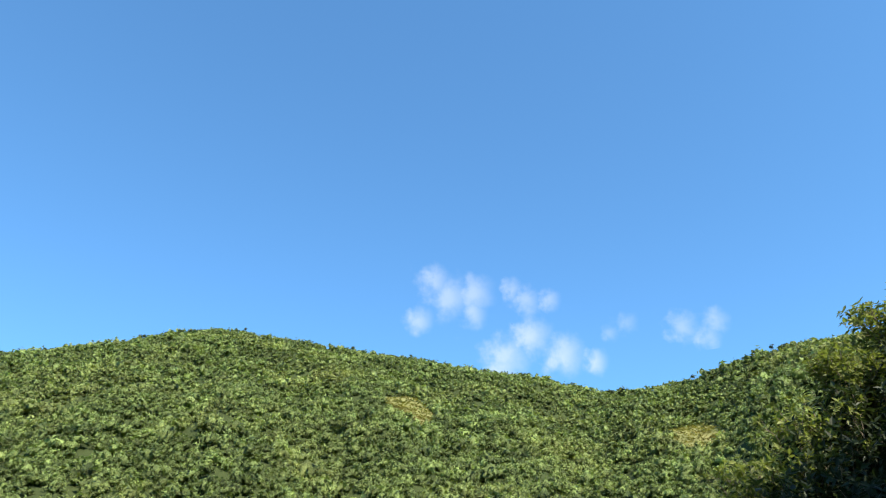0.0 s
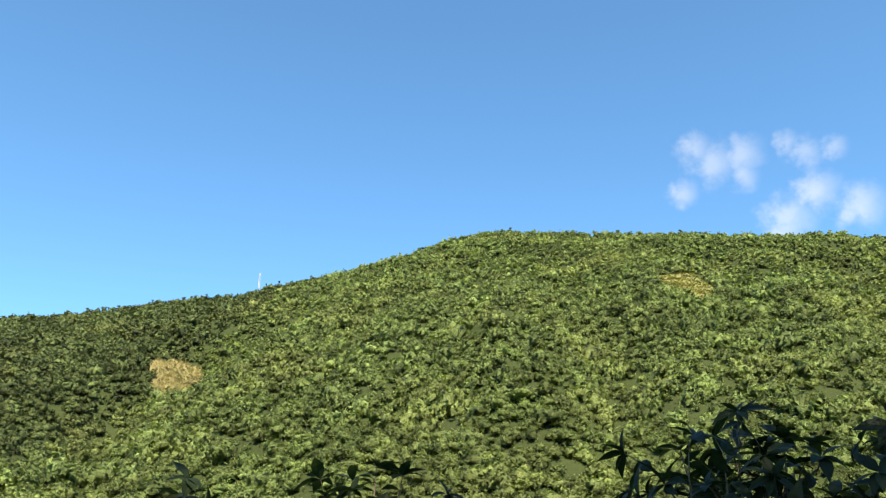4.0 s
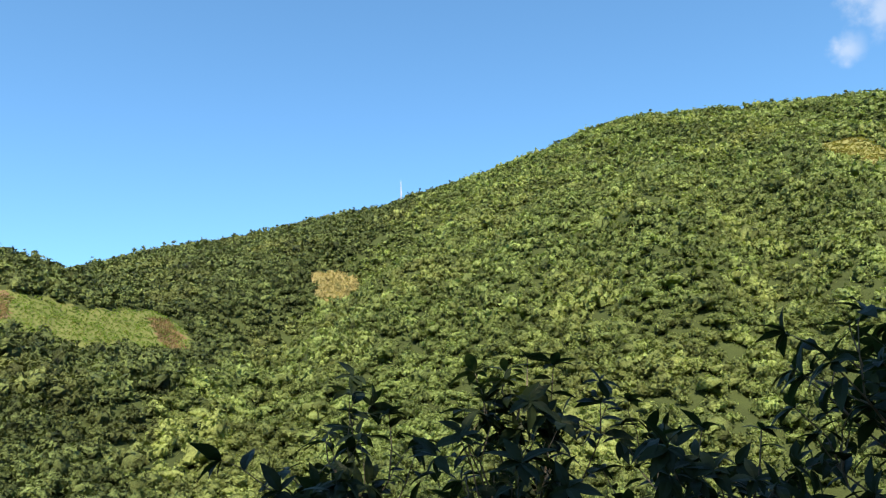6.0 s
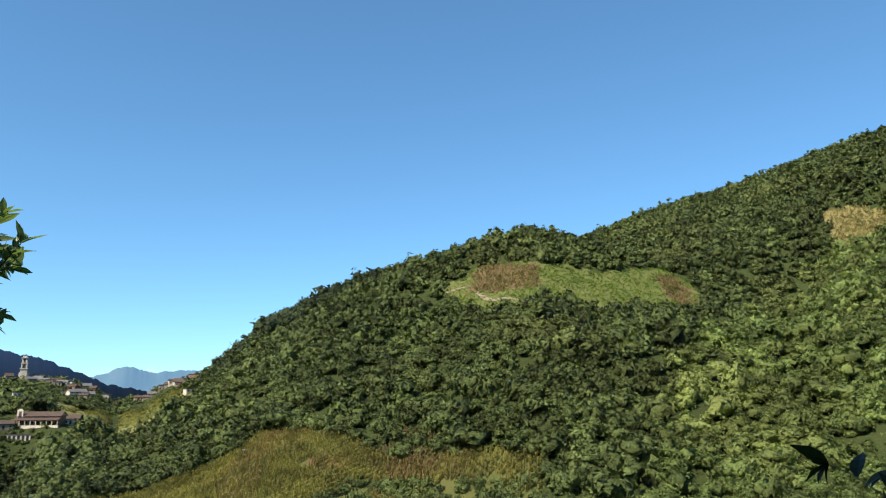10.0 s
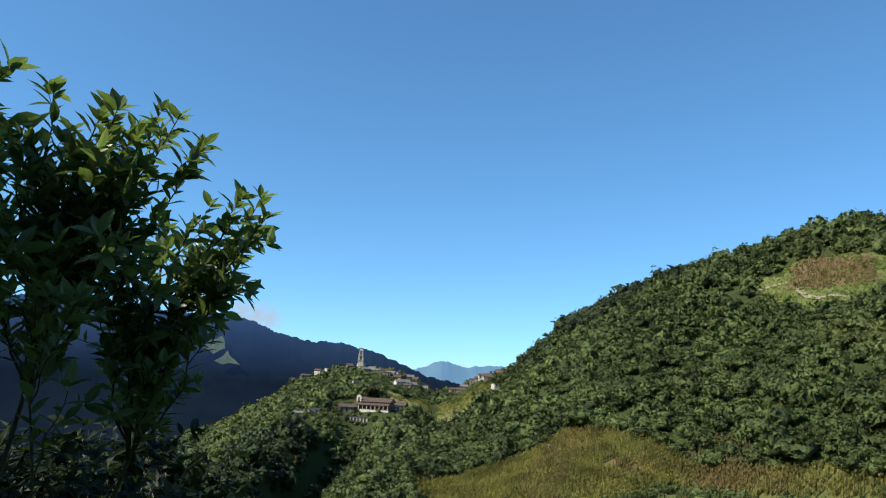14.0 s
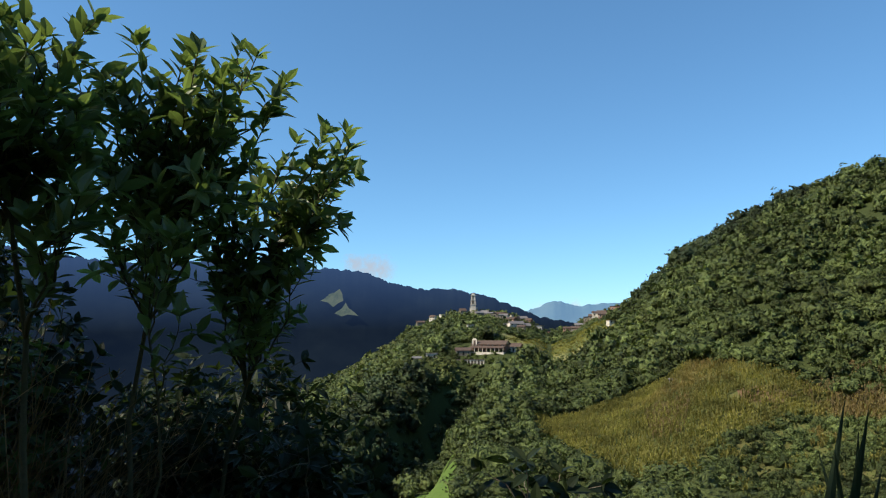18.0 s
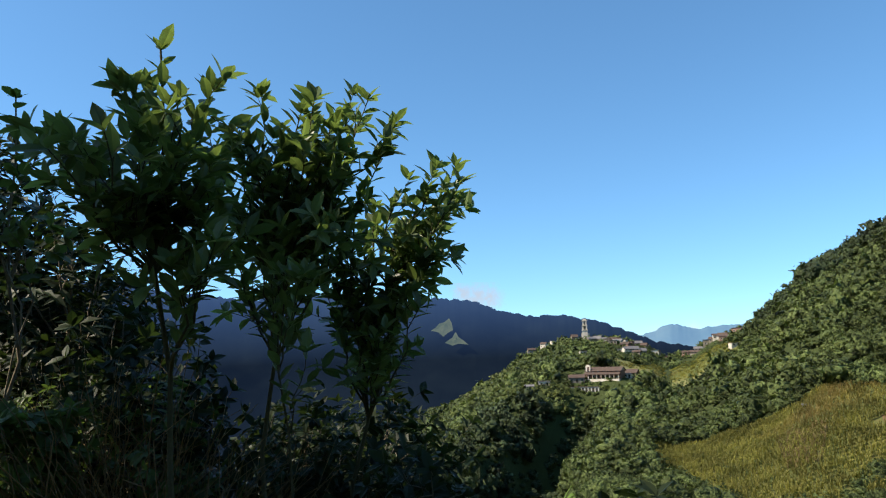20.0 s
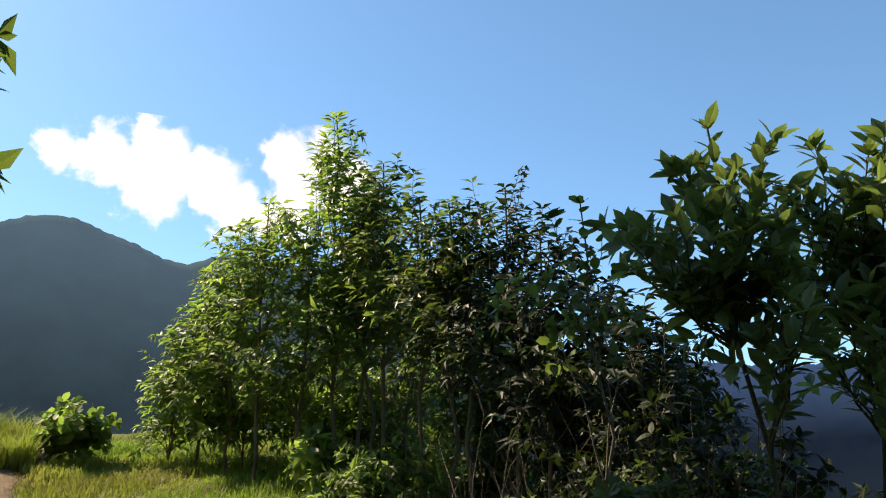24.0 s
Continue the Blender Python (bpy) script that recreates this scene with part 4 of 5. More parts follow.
def plant(name, label, category, base, top, tips, leaf, size, every, mats, seed, girth=0.02, forks=4, fork_len=0.3, join=(0.35, 0.95), droop=0.2, spread=0.9, tuft=5, sag=0.08, group="", extra_stems=(), single=0, lift=0.0, twigs=True, ranked=False, hang=0.0, fork_from=2, bare=3):
    """A young tree or shrub: trunk, limbs to the given tips, twigs, and every leaf a real blade."""
    rng = np.random.RandomState(seed)
    base, top = np.asarray(base, float), np.asarray(top, float)
    thing = tagged(new(name), label, category, group)
    thing.location = base
    trunk = bend(rng, base, top, 9, 0, 0.012)
    part("trunk", tubes("trunk", [(trunk - base, np.linspace(girth, girth * 0.3, 9))]), mats[1], thing)
    for s in extra_stems:
        part("stem", tubes("stem", [(bend(rng, base, s, 7, 0, 0.02) - base, np.linspace(girth * 0.6, girth * 0.25, 7))]), mats[1], thing)
    pos, al, up = [], [], []

    def dress(path, low=False):
        a, b, c = leaves_along(rng, path, every, 0.15, droop + (hang if low else 0), tuft, spread, 0 if low else lift, ranked)
        pos.append(a), al.append(b), up.append(c)

    dress(trunk[-4:])
    ln = np.linalg.norm(top - base)
    for tip in tips:
        tip = np.asarray(tip, float)
        f = np.clip(join[0] + (join[1] - join[0]) * rng.rand(), 0, 1)
        f = min(f, max(0.1, (tip[2] - base[2]) / (top[2] - base[2]) - 0.08)) if tip[2] > base[2] + 0.3 * ln else join[0] * 0.8
        k = int(f * 8)
        low = hang > 0 and tip[2] < trunk[k][2] + 0.12
        limb = bend(rng, trunk[k], tip, 7, abs(sag) if low else sag, 0.035)
        limbs = [(limb - base, np.linspace(girth * 0.42, girth * 0.14, 7))]
        shoots = []
        dress(limb[bare:], low)
        for _ in range(forks):
            i = rng.randint(fork_from, 6)
            d = unit(limb[i + 1] - limb[i - 1]) * 0.6 + rng.normal(0, 0.55, 3) + (0, 0, -0.3 if low else 0.25 + lift)
            end = limb[i] + unit(d) * fork_len * rng.uniform(0.6, 1.3)
            n = 5 if twigs else 3
            tw = bend(rng, limb[i], end, n, 0.06, 0.04)
            (shoots if twigs else limbs).append((tw - base, np.linspace(girth * 0.2, girth * 0.08, n)))
            dress(tw, low)
        bough = part("branch", tubes("branch", limbs, 5 if twigs else 3), mats[1], thing)
        for tw in shoots:
            part("twig", tubes("twig", [tw], 4), mats[1], bough)
    pos, al, up = np.concatenate(pos), np.concatenate(al), np.concatenate(up)
    length = size * rng.uniform(0.6, 1.2, len(pos))
    if single:  # the leaves at the shoot ends can be picked one by one
        one = mesh_of("leaf", *leaf)
        one.materials.append(mats[0])
        order = np.argsort(-(pos[:, 2] + rng.normal(0, 0.12, len(pos))))
        for i in order[:single]:
            x = unit(al[i])
            y = unit(np.cross(up[i], x))
            ob = new("leaf", one)
            ob.parent = thing
            ob.matrix_basis = Matrix.Translation(pos[i] - base) @ Matrix(np.stack([x, y, np.cross(x, y)], 1).tolist()).to_4x4() @ Matrix.Scale(length[i], 4)
        rest = order[single:]
        pos, al, up, length = pos[rest], al[rest], up[rest], length[rest]
    v, f = bake(leaf, pos - base, al, up, length)
    lv = part("leaves", mesh_of("leaves", v, f), mats[0], thing)
    tagged(lv, kind="stuff")
    return thing


def cloud_of_tips(rng, az, el, r, n, depth=0.35):
    return [spot(rng.uniform(*az), rng.uniform(*el), r + rng.normal(0, depth)) for _ in range(n)]


OVAL = blade(0.40, 0.3, 0.12, 0.42)
# a narrow leaf of four faces, folded and drooping
SLIM = (np.array([(0, 0, 0), (0.22, 0, -0.01), (0.42, 0.19, 0.02), (0.42, 0, -0.05), (0.42, -0.19, 0.02), (1, 0, -0.3)]), np.array([(0, 3, 2), (2, 3, 5), (0, 4, 3), (4, 5, 3)]))
BROAD, ROUND, LANCE = blade(0.46), blade(0.72, 0.12, 0.1, 0.5), blade(0.42, 0.2, 0.45)
SIMPLE = (np.array([(0, 0, 0), (0.45, 0.24, 0.03), (1, 0, -0.15), (0.45, -0.24, 0.03)]), np.array([(0, 2, 1), (0, 3, 2)]))
rng = np.random.RandomState(77)
GLOSSY, FINE, DULL, DARK, BANKLEAF = (M_BIG_LEAF, M_TWIG), (M_FINE_LEAF, M_BARK), (M_DULL_LEAF, M_BARK), (M_SHADE_LEAF, M_BARK), (M_SUNLIT_RIM_LEAF, M_BARK)

# the glossy-leaved saplings on the valley edge
stand_at(-0.145, 0.104, 1.572)
G = "glossy-leaved saplings on the valley edge"


def sapling(label, base, top, shoots, r, seed, girth, single=240, forks=4, lower=1.2):
    tips = [spot(a, e - lower * float(smooth(9, 16, e)), r + rng.normal(0, 0.22)) for a, e in shoots]
    return plant("sapling", label, "tree", base, top, tips, OVAL, 0.108, 0.03, GLOSSY, seed, girth, forks, 0.18, (0.74, 0.97), droop=0.08, spread=1.0, tuft=4, sag=-0.05, group=G, single=single, lift=0.16, hang=0.4, fork_from=2, bare=1)


sapling("tall glossy-leaved sapling with a sunlit leading shoot", foot(135.0, 3.0), spot(137.2, 23.3, 3.0), (
    (139.8, 21.8), (138.9, 19.6), (135.6, 21.2), (133.4, 22.0), (134.6, 19.3), (140.8, 18.2), (145.9, 18.0), (144.5, 16.6), (143.2, 17.2), (142.2, 15.2), (144.3, 14.2), (140.4, 14.8), (138.4, 16.4),
    (136, 16.8), (133.4, 16.2), (141.6, 12.6), (139.2, 12.8), (136.8, 13.6), (134.4, 13.2), (138.2, 10.8), (135.6, 11), (133.2, 10.4), (134, 8.6), (132.6, 13.2), (132.6, 9.2), (132.6, 17.4)), 3.0, 41, 0.017)
sapling("glossy-leaved sapling with a broad dark crown", foot(129.3, 3.5), spot(127.4, 16.8, 3.5), (
    (131.9, 18.8), (129.5, 21.8), (130.6, 19.0), (128, 19.4), (126.3, 20.6), (125.2, 21.6), (123.8, 20.4), (122.4, 20.2), (120.8, 21.7), (121.6, 19.9), (118.6, 20.0), (119.6, 17.6), (122, 17.2), (124.5, 17.4), (127, 16.8), (130, 16.2),
    (131.8, 14.2), (129.2, 13.8), (126.5, 14.2), (123.8, 14.4), (121.6, 13.8), (131.6, 11.4), (129, 11), (126.2, 11), (123.6, 11.2), (131.6, 8.4), (129.4, 8.4), (126.8, 8.2), (130.8, 5.8), (127.6, 6.2), (125.4, 9.6), (124.4, 12.6), (125.6, 6.4)), 3.5, 42, 0.018)
sapling("glossy-leaved sapling reaching out over the valley", foot(124.6, 3.9), spot(120.6, 12.0, 3.9), (
    (113.8, 15.4), (113.4, 13.9), (114.8, 13.6), (116, 13.2), (114.6, 11.6), (116.2, 10.8), (114.9, 10), (117.4, 12), (119, 12.2), (117, 8.8), (115.8, 7.7), (119, 9.2), (121, 9.6), (116.8, 6.2), (118.8, 6.6), (120.8, 6.8),
    (122.8, 8.6), (124.4, 8.2), (122.6, 5.6), (124.4, 5.2), (117, 3.9), (118.6, 3.8), (120.2, 4.2), (121.8, 3.2), (123.4, 3), (119.2, 1.8), (120.6, 1.4), (120.4, -0.4), (122.2, 11.6)), 3.8, 43, 0.018, lower=0.2)
sapling("thin crooked sapling between two stouter ones", foot(127.2, 3.2), spot(127.6, 9.5, 3.2), ((125.8, 0.6), (126.6, 6.2), (128.4, 7.4)), 3.2, 44, 0.010, 40, 1)
plant("round_leaved_shrub", "dark shrub with small round leaves against the sky", "shrub", foot(146.1, 4.3), spot(147.1, 18.7, 4.2),
      [spot(*p) for p in ((149.6, 17.7, 4.2), (145.5, 16.4, 4.2), (149.9, 12.9, 4.2), (151.3, 12.1, 4.2), (144.6, 12.9, 4.2), (148.3, 10.4, 4.2), (146.3, 8.9, 4.2))],
      ROUND, 0.085, 0.05, DULL, 45, 0.014, 3, 0.22, (0.4, 0.9))

# the stand of slender trees beyond
stand_at(-0.05, 0.0, 1.6)
S = "slender trees along the track"
# one kind of tree; sun and shade are put into three leaf tones
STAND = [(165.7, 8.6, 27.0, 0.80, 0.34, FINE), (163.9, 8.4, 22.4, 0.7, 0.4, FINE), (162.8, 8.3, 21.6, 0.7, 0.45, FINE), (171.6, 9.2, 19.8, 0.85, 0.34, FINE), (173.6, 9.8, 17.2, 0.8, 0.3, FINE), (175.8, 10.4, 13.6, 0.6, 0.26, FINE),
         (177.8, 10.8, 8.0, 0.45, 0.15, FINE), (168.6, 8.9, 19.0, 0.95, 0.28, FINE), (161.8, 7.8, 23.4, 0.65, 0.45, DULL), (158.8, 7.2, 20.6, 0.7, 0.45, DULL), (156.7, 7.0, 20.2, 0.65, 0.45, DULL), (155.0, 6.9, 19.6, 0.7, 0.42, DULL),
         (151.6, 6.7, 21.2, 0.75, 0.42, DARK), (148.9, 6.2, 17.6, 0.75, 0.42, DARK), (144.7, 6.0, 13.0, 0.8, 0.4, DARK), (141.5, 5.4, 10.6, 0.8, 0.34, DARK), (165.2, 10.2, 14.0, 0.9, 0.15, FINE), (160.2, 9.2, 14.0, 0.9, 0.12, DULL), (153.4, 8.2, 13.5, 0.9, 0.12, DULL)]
for k, (az, r, el, wide, low, mats) in enumerate(STAND):
    b, t = foot(az, r), spot(az + rng.uniform(-0.5, 0.5), el - 1.0, r)
    h = t[2] - b[2]
    n = 25 if mats is FINE else 21
    tips = []
    for j in range(n):
        f = low + (0.97 - low) * (j + 0.5) / n
        a = j * 2.4 + k
        w = wide * (1.05 - 0.85 * ((f - low) / (1 - low)) ** 1.3) * rng.uniform(0.55, 1.15)
        tips.append(b + (t - b) * f + np.array([math.cos(a) * w, math.sin(a) * w, w * 0.2 + 0.08]))
    plant("slender_tree", "slender young tree with drooping leaves in a sunlit tone" if mats is FINE else "slender young tree with a thin pale stem, leaves toned for shade", "tree", b, t, tips, SLIM, 0.16 if mats is FINE else 0.135, 0.036, mats, 60 + k, 0.026, 4, 0.34, (low, 0.95), 0.3, 0.85, 3, 0.05, group=S, ranked=True, twigs=False)

# tall trees added up the bank, crowns out of view, to shade the viewpoint
U = "tall shade trees on the uphill bank"
stand_at(0.0, 0.0, 1.6)
for k, (az, r, tall, wide, low) in enumerate([(208, 6.6, 11.0, 1.7, 0.52), (221, 6.2, 10.8, 2.4, 0.48), (236, 8.0, 11.2, 2.8, 0.4), (251, 9.0, 11.7, 3.0, 0.3), (268, 9.5, 10.4, 3.0, 0.3), (214, 10.5, 12.5, 2.6, 0.4)]):
    b = foot(az, r)
    t = np.array([b[0], b[1], tall - 0.4])
    tips = []
    for j in range(30):
        f = low + (0.98 - low) * (j + 0.5) / 30
        a = j * 2.4 + k
        w = wide * (1.1 - 0.7 * ((f - low) / (1 - low)) ** 2) * rng.uniform(0.5, 1.05)
        tips.append(b + (t - b) * f + np.array([math.cos(a) * w, math.sin(a) * w, w * 0.2]))
    if k == 0:  # a low bough that hangs over the track
        tips += [spot(195.2, 28.5, 5.6), spot(194.6, 20.5, 5.6), spot(195.0, 14.5, 5.6)]
    plant("shade_tree", "tall leafy tree on the uphill bank, crown added out of view for shade", "tree", b, t, tips, SIMPLE, 0.3, 0.1, DULL, 90 + k, 0.11, 6, 0.8, (low, 0.9), 0.3, 0.9, 5, 0.06, group=U, twigs=False)

# an unseen crown added high over the track to shade the saplings
b, t = foot(203, 11.0), np.array([3.2, -10.3, 11.2])
g = np.random.RandomState(99)
tips = [np.array([2.9, -10.4, 11.25]) + unit(g.normal(0, 1, 3)) * (1.8, 0.65, 0.4) * g.uniform(0.4, 1.0) for _ in range(66)]
plant("shade_tree", "tall leaning tree, its unseen high crown added to shade the saplings", "tree", b, t, tips, SIMPLE, 0.28, 0.085, DULL, 98, 0.12, 6, 0.36, (0.8, 0.97), 0.3, 0.9, 5, 0.06, group=U, twigs=False)

# an unseen, bough-heavy crown added over the viewpoint to cut the sky light
b, t = foot(-95, 3.4), np.array([0.6, -0.4, 8.6])
tips = [np.array([-0.7, -0.6, 8.2]) + unit(g.normal(0, 1, 3)) * (3.0, 2.6, 1.0) * g.uniform(0.35, 1.0) for _ in range(90)]
plant("shade_tree", "tall unseen tree over the viewpoint, added to block sky light", "tree", b, t, tips, SIMPLE, 0.32, 0.1, DULL, 97, 0.13, 7, 0.7, (0.75, 0.97), 0.3, 0.9, 5, 0.06, group=U, twigs=False)

# an unseen broad low tree, added to shade the face of the cut bank
b, t = foot(-79, 7.6), np.array([7.2, 1.3, 7.4])
tips = []
for j in range(170):
    x, y = g.uniform(4.4, 8.8), g.uniform(0.2, 2.2)
    tips.append(np.array([x, y, 6.9 + (x - 5.6) * 0.75 - 2.6 * g.uniform(0, 1) ** 1.3]))
plant("shade_tree", "broad low unseen tree, added to shade the cut bank", "tree", b, t, tips, SIMPLE, 0.3, 0.09, DULL, 96, 0.12, 6, 0.5, (0.5, 0.95), 0.3, 0.9, 5, 0.06, group=U, twigs=False)

# dark shrubs below the viewpoint, deep shade put into their near-black leaves
stand_at(0.13, -0.18, 1.64)
D = "dark shrubs below the viewpoint"


def shrub(label, az, el, r, n, leaf, size, mats, seed, every=0.042, depth=0.3, stems=2, name="shrub", droop=0.35, fork=0.22, forks=4, group=D, explicit=(), twigs=True, leafy_from=0.3):
    g = np.random.RandomState(seed)
    mid = sum(az) / 2
    b = foot(mid, r)
    tips = cloud_of_tips(g, az, el, r, n, depth) + [spot(*p) for p in explicit]
    t = spot(mid + g.uniform(-1, 1), el[0] + 0.8 * (el[1] - el[0]), r)
    return plant(name, label, "shrub", b, t, tips, leaf, size, every, mats, seed, 0.016, forks, fork, (leafy_from, 0.9), droop, 0.9, 5, 0.1, group, [spot(g.uniform(*az), el[0] + 0.5 * (el[1] - el[0]), r) for _ in range(stems)], twigs=twigs)


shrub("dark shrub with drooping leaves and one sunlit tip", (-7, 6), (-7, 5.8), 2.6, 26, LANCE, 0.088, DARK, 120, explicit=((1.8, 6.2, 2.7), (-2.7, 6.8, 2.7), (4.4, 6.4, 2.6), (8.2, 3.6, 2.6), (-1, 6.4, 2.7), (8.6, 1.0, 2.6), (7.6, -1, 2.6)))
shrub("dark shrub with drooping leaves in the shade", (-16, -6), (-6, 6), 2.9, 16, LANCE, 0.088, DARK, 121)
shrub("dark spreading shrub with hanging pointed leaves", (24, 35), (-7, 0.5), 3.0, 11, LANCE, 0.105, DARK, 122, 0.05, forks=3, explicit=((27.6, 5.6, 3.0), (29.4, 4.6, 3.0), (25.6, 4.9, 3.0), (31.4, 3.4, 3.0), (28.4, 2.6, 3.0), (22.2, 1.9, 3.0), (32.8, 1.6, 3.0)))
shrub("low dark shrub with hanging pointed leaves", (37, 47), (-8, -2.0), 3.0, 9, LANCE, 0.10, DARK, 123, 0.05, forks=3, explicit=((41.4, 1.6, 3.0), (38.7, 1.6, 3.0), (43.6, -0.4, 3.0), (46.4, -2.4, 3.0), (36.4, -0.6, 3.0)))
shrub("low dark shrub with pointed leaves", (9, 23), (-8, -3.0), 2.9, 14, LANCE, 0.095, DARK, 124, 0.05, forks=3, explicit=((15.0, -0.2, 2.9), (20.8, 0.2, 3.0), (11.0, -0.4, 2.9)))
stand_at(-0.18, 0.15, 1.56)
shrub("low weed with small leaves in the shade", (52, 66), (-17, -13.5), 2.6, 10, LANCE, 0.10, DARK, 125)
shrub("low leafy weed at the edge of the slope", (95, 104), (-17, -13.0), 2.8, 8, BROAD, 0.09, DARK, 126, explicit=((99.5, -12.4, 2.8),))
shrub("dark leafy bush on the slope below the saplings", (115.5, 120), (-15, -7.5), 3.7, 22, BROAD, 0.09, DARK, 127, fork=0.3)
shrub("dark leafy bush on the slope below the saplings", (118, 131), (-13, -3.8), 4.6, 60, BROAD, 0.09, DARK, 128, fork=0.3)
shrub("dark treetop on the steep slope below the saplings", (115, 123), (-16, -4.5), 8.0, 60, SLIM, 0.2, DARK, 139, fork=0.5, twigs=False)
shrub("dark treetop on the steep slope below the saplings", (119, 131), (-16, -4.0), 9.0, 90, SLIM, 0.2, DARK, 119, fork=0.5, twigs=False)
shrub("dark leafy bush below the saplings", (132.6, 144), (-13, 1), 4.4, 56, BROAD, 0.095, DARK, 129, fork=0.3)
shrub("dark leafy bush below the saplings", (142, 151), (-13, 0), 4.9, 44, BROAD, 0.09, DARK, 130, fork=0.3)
shrub("dark leafy bush among thin stems", (147, 158), (-7, 8), 8.4, 80, SLIM, 0.15, DULL, 131, fork=0.4, twigs=False)
# the bright leaf copy here stands for sun on the undergrowth
shrub("dark leafy bush among thin stems", (156, 168), (-4, 7), 10.6, 80, SLIM, 0.16, FINE, 132, fork=0.45, twigs=False)
shrub("sunlit ferny bush among the thin stems", (158, 169), (-8.5, -0.8), 7.5, 44, SLIM, 0.13, FINE, 144, fork=0.3, group="sunlit bushes along the track", twigs=False)
shrub("sunlit ferny bush among the thin stems", (150.5, 158), (-10.0, -5), 6.3, 26, SLIM, 0.11, FINE, 145, fork=0.25, group="sunlit bushes along the track", twigs=False)
stand_at(-0.05, 0.0, 1.6)
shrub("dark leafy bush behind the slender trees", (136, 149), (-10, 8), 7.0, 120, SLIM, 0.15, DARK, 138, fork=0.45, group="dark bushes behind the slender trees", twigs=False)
shrub("sunlit leafy bush at the foot of the slender trees", (164, 172), (0, 4.5), 11.0, 22, BROAD, 0.11, FINE, 133, fork=0.4, group="sunlit bushes along the track")
shrub("sunlit leafy bush at the foot of the slender trees", (171, 178), (1, 6), 11.6, 26, BROAD, 0.11, FINE, 134, fork=0.45, group="sunlit bushes along the track")
shrub("leafy sunlit bush between the slender stems", (168, 177), (0.5, 5.5), 10.2, 34, SLIM, 0.16, FINE, 141, fork=0.35, group="sunlit bushes along the track", twigs=False)
shrub("leafy sunlit bush between the slender stems", (159, 168), (-1.5, 4.5), 9.6, 40, SLIM, 0.15, FINE, 142, fork=0.35, group="sunlit bushes along the track", twigs=False)
shrub("broad-leaved weed at the edge of the grass", (166.2, 168.4), (-1.2, 1.0), 8.2, 7, BROAD, 0.22, FINE, 143, 0.08, 0.15, 2, name="weed", fork=0.12, forks=1, group="sunlit bushes along the track")
shrub("small round sunlit bush on the grassy verge", (182, 186), (-0.5, 2.6), 11.2, 18, ROUND, 0.13, FINE, 135, fork=0.3, group="sunlit bushes along the track")
stand_at(0.07, -0.09, 1.6)
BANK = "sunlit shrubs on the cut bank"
# shaded bodies get near-black leaves; their sunlit rims are separate bright bushes
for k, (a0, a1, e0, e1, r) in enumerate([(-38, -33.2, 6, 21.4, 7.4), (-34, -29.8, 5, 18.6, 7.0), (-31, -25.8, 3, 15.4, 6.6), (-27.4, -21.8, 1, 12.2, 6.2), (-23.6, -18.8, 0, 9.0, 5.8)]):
    shrub("bank shrub with leaves darkened for shade", (a0, a1), (e0, e1 - 0.9), r, 120, SIMPLE, 0.08, DARK, 140 + k, 0.03, 0.4, 3, fork=0.32, forks=8, group=BANK, twigs=False)
    shrub("yellow-green bush added as the sunlit rim of the bank shrubs", (a0 - 0.2, a1 + 1.0), (e1 - 0.8, e1 + 0.6), r + 0.1, 30, SIMPLE, 0.065, BANKLEAF, 240 + k, 0.026, 0.2, 0, leafy_from=0.8, fork=0.2, forks=5, group="sunlit bushes on the cut bank", twigs=False)

stand_at(-0.18, 0.15, 1.56)
# fallen dry stems, tangled under the saplings
g = np.random.RandomState(150)


def tangle(name, label, az, r, n, mat, tall, lean, seed, thick=0.0035):
    g = np.random.RandomState(seed)
    paths = []
    for _ in range(n):
        a, rr = g.uniform(*az), g.uniform(*r)
        b = foot(a, rr)
        d = unit(np.array([g.normal(0, lean), g.normal(0, lean), 1.0]))
        h = g.uniform(*tall)
        p = bend(g, b, b + d * h, 5, 0.05, 0.06)
        p[:, 2] -= np.linspace(0, 1, 5) ** 2 * h * 0.25 * lean
        paths.append((p, np.linspace(thick, thick * 0.4, 5)))
    me = tubes(name, paths, 4)
    return tagged(part(name, me, mat), label, "undergrowth", kind="stuff")


tangle("dry_brush", "brown dry stems tangled under the saplings", (135.0, 143.0), (3.4, 4.2), 700, M_STRAW, (0.9, 1.65), 0.4, 151)
tangle("dry_brush", "grey dry stems among the bushes", (112, 136), (3.2, 4.2), 350, M_STRAW, (0.3, 0.9), 0.6, 152)
shrub("tall weed with small leaves and thin pale stems", (134, 140), (-9, -1), 3.9, 26, LANCE, 0.06, DULL, 136, 0.05, 0.2, 4, name="weed", fork=0.2, group="tall weeds under the saplings")
shrub("tall weed with small leaves and thin pale stems", (140, 147), (-8, -1), 4.2, 26, LANCE, 0.06, DULL, 137, 0.05, 0.2, 5, name="weed", fork=0.2, group="tall weeds under the saplings")
shrub("leafy weed with broad yellow-green leaves", (143, 148), (-9, -3), 3.8, 14, BROAD, 0.11, DULL, 138, 0.06, 0.15, 3, name="weed", fork=0.15, group="tall weeds under the saplings")
tangle("thin_stems", "pale thin stems of undergrowth in shade", (143, 158), (5.0, 7.4), 90, M_BARK, (0.8, 1.8), 0.3, 153, 0.004)


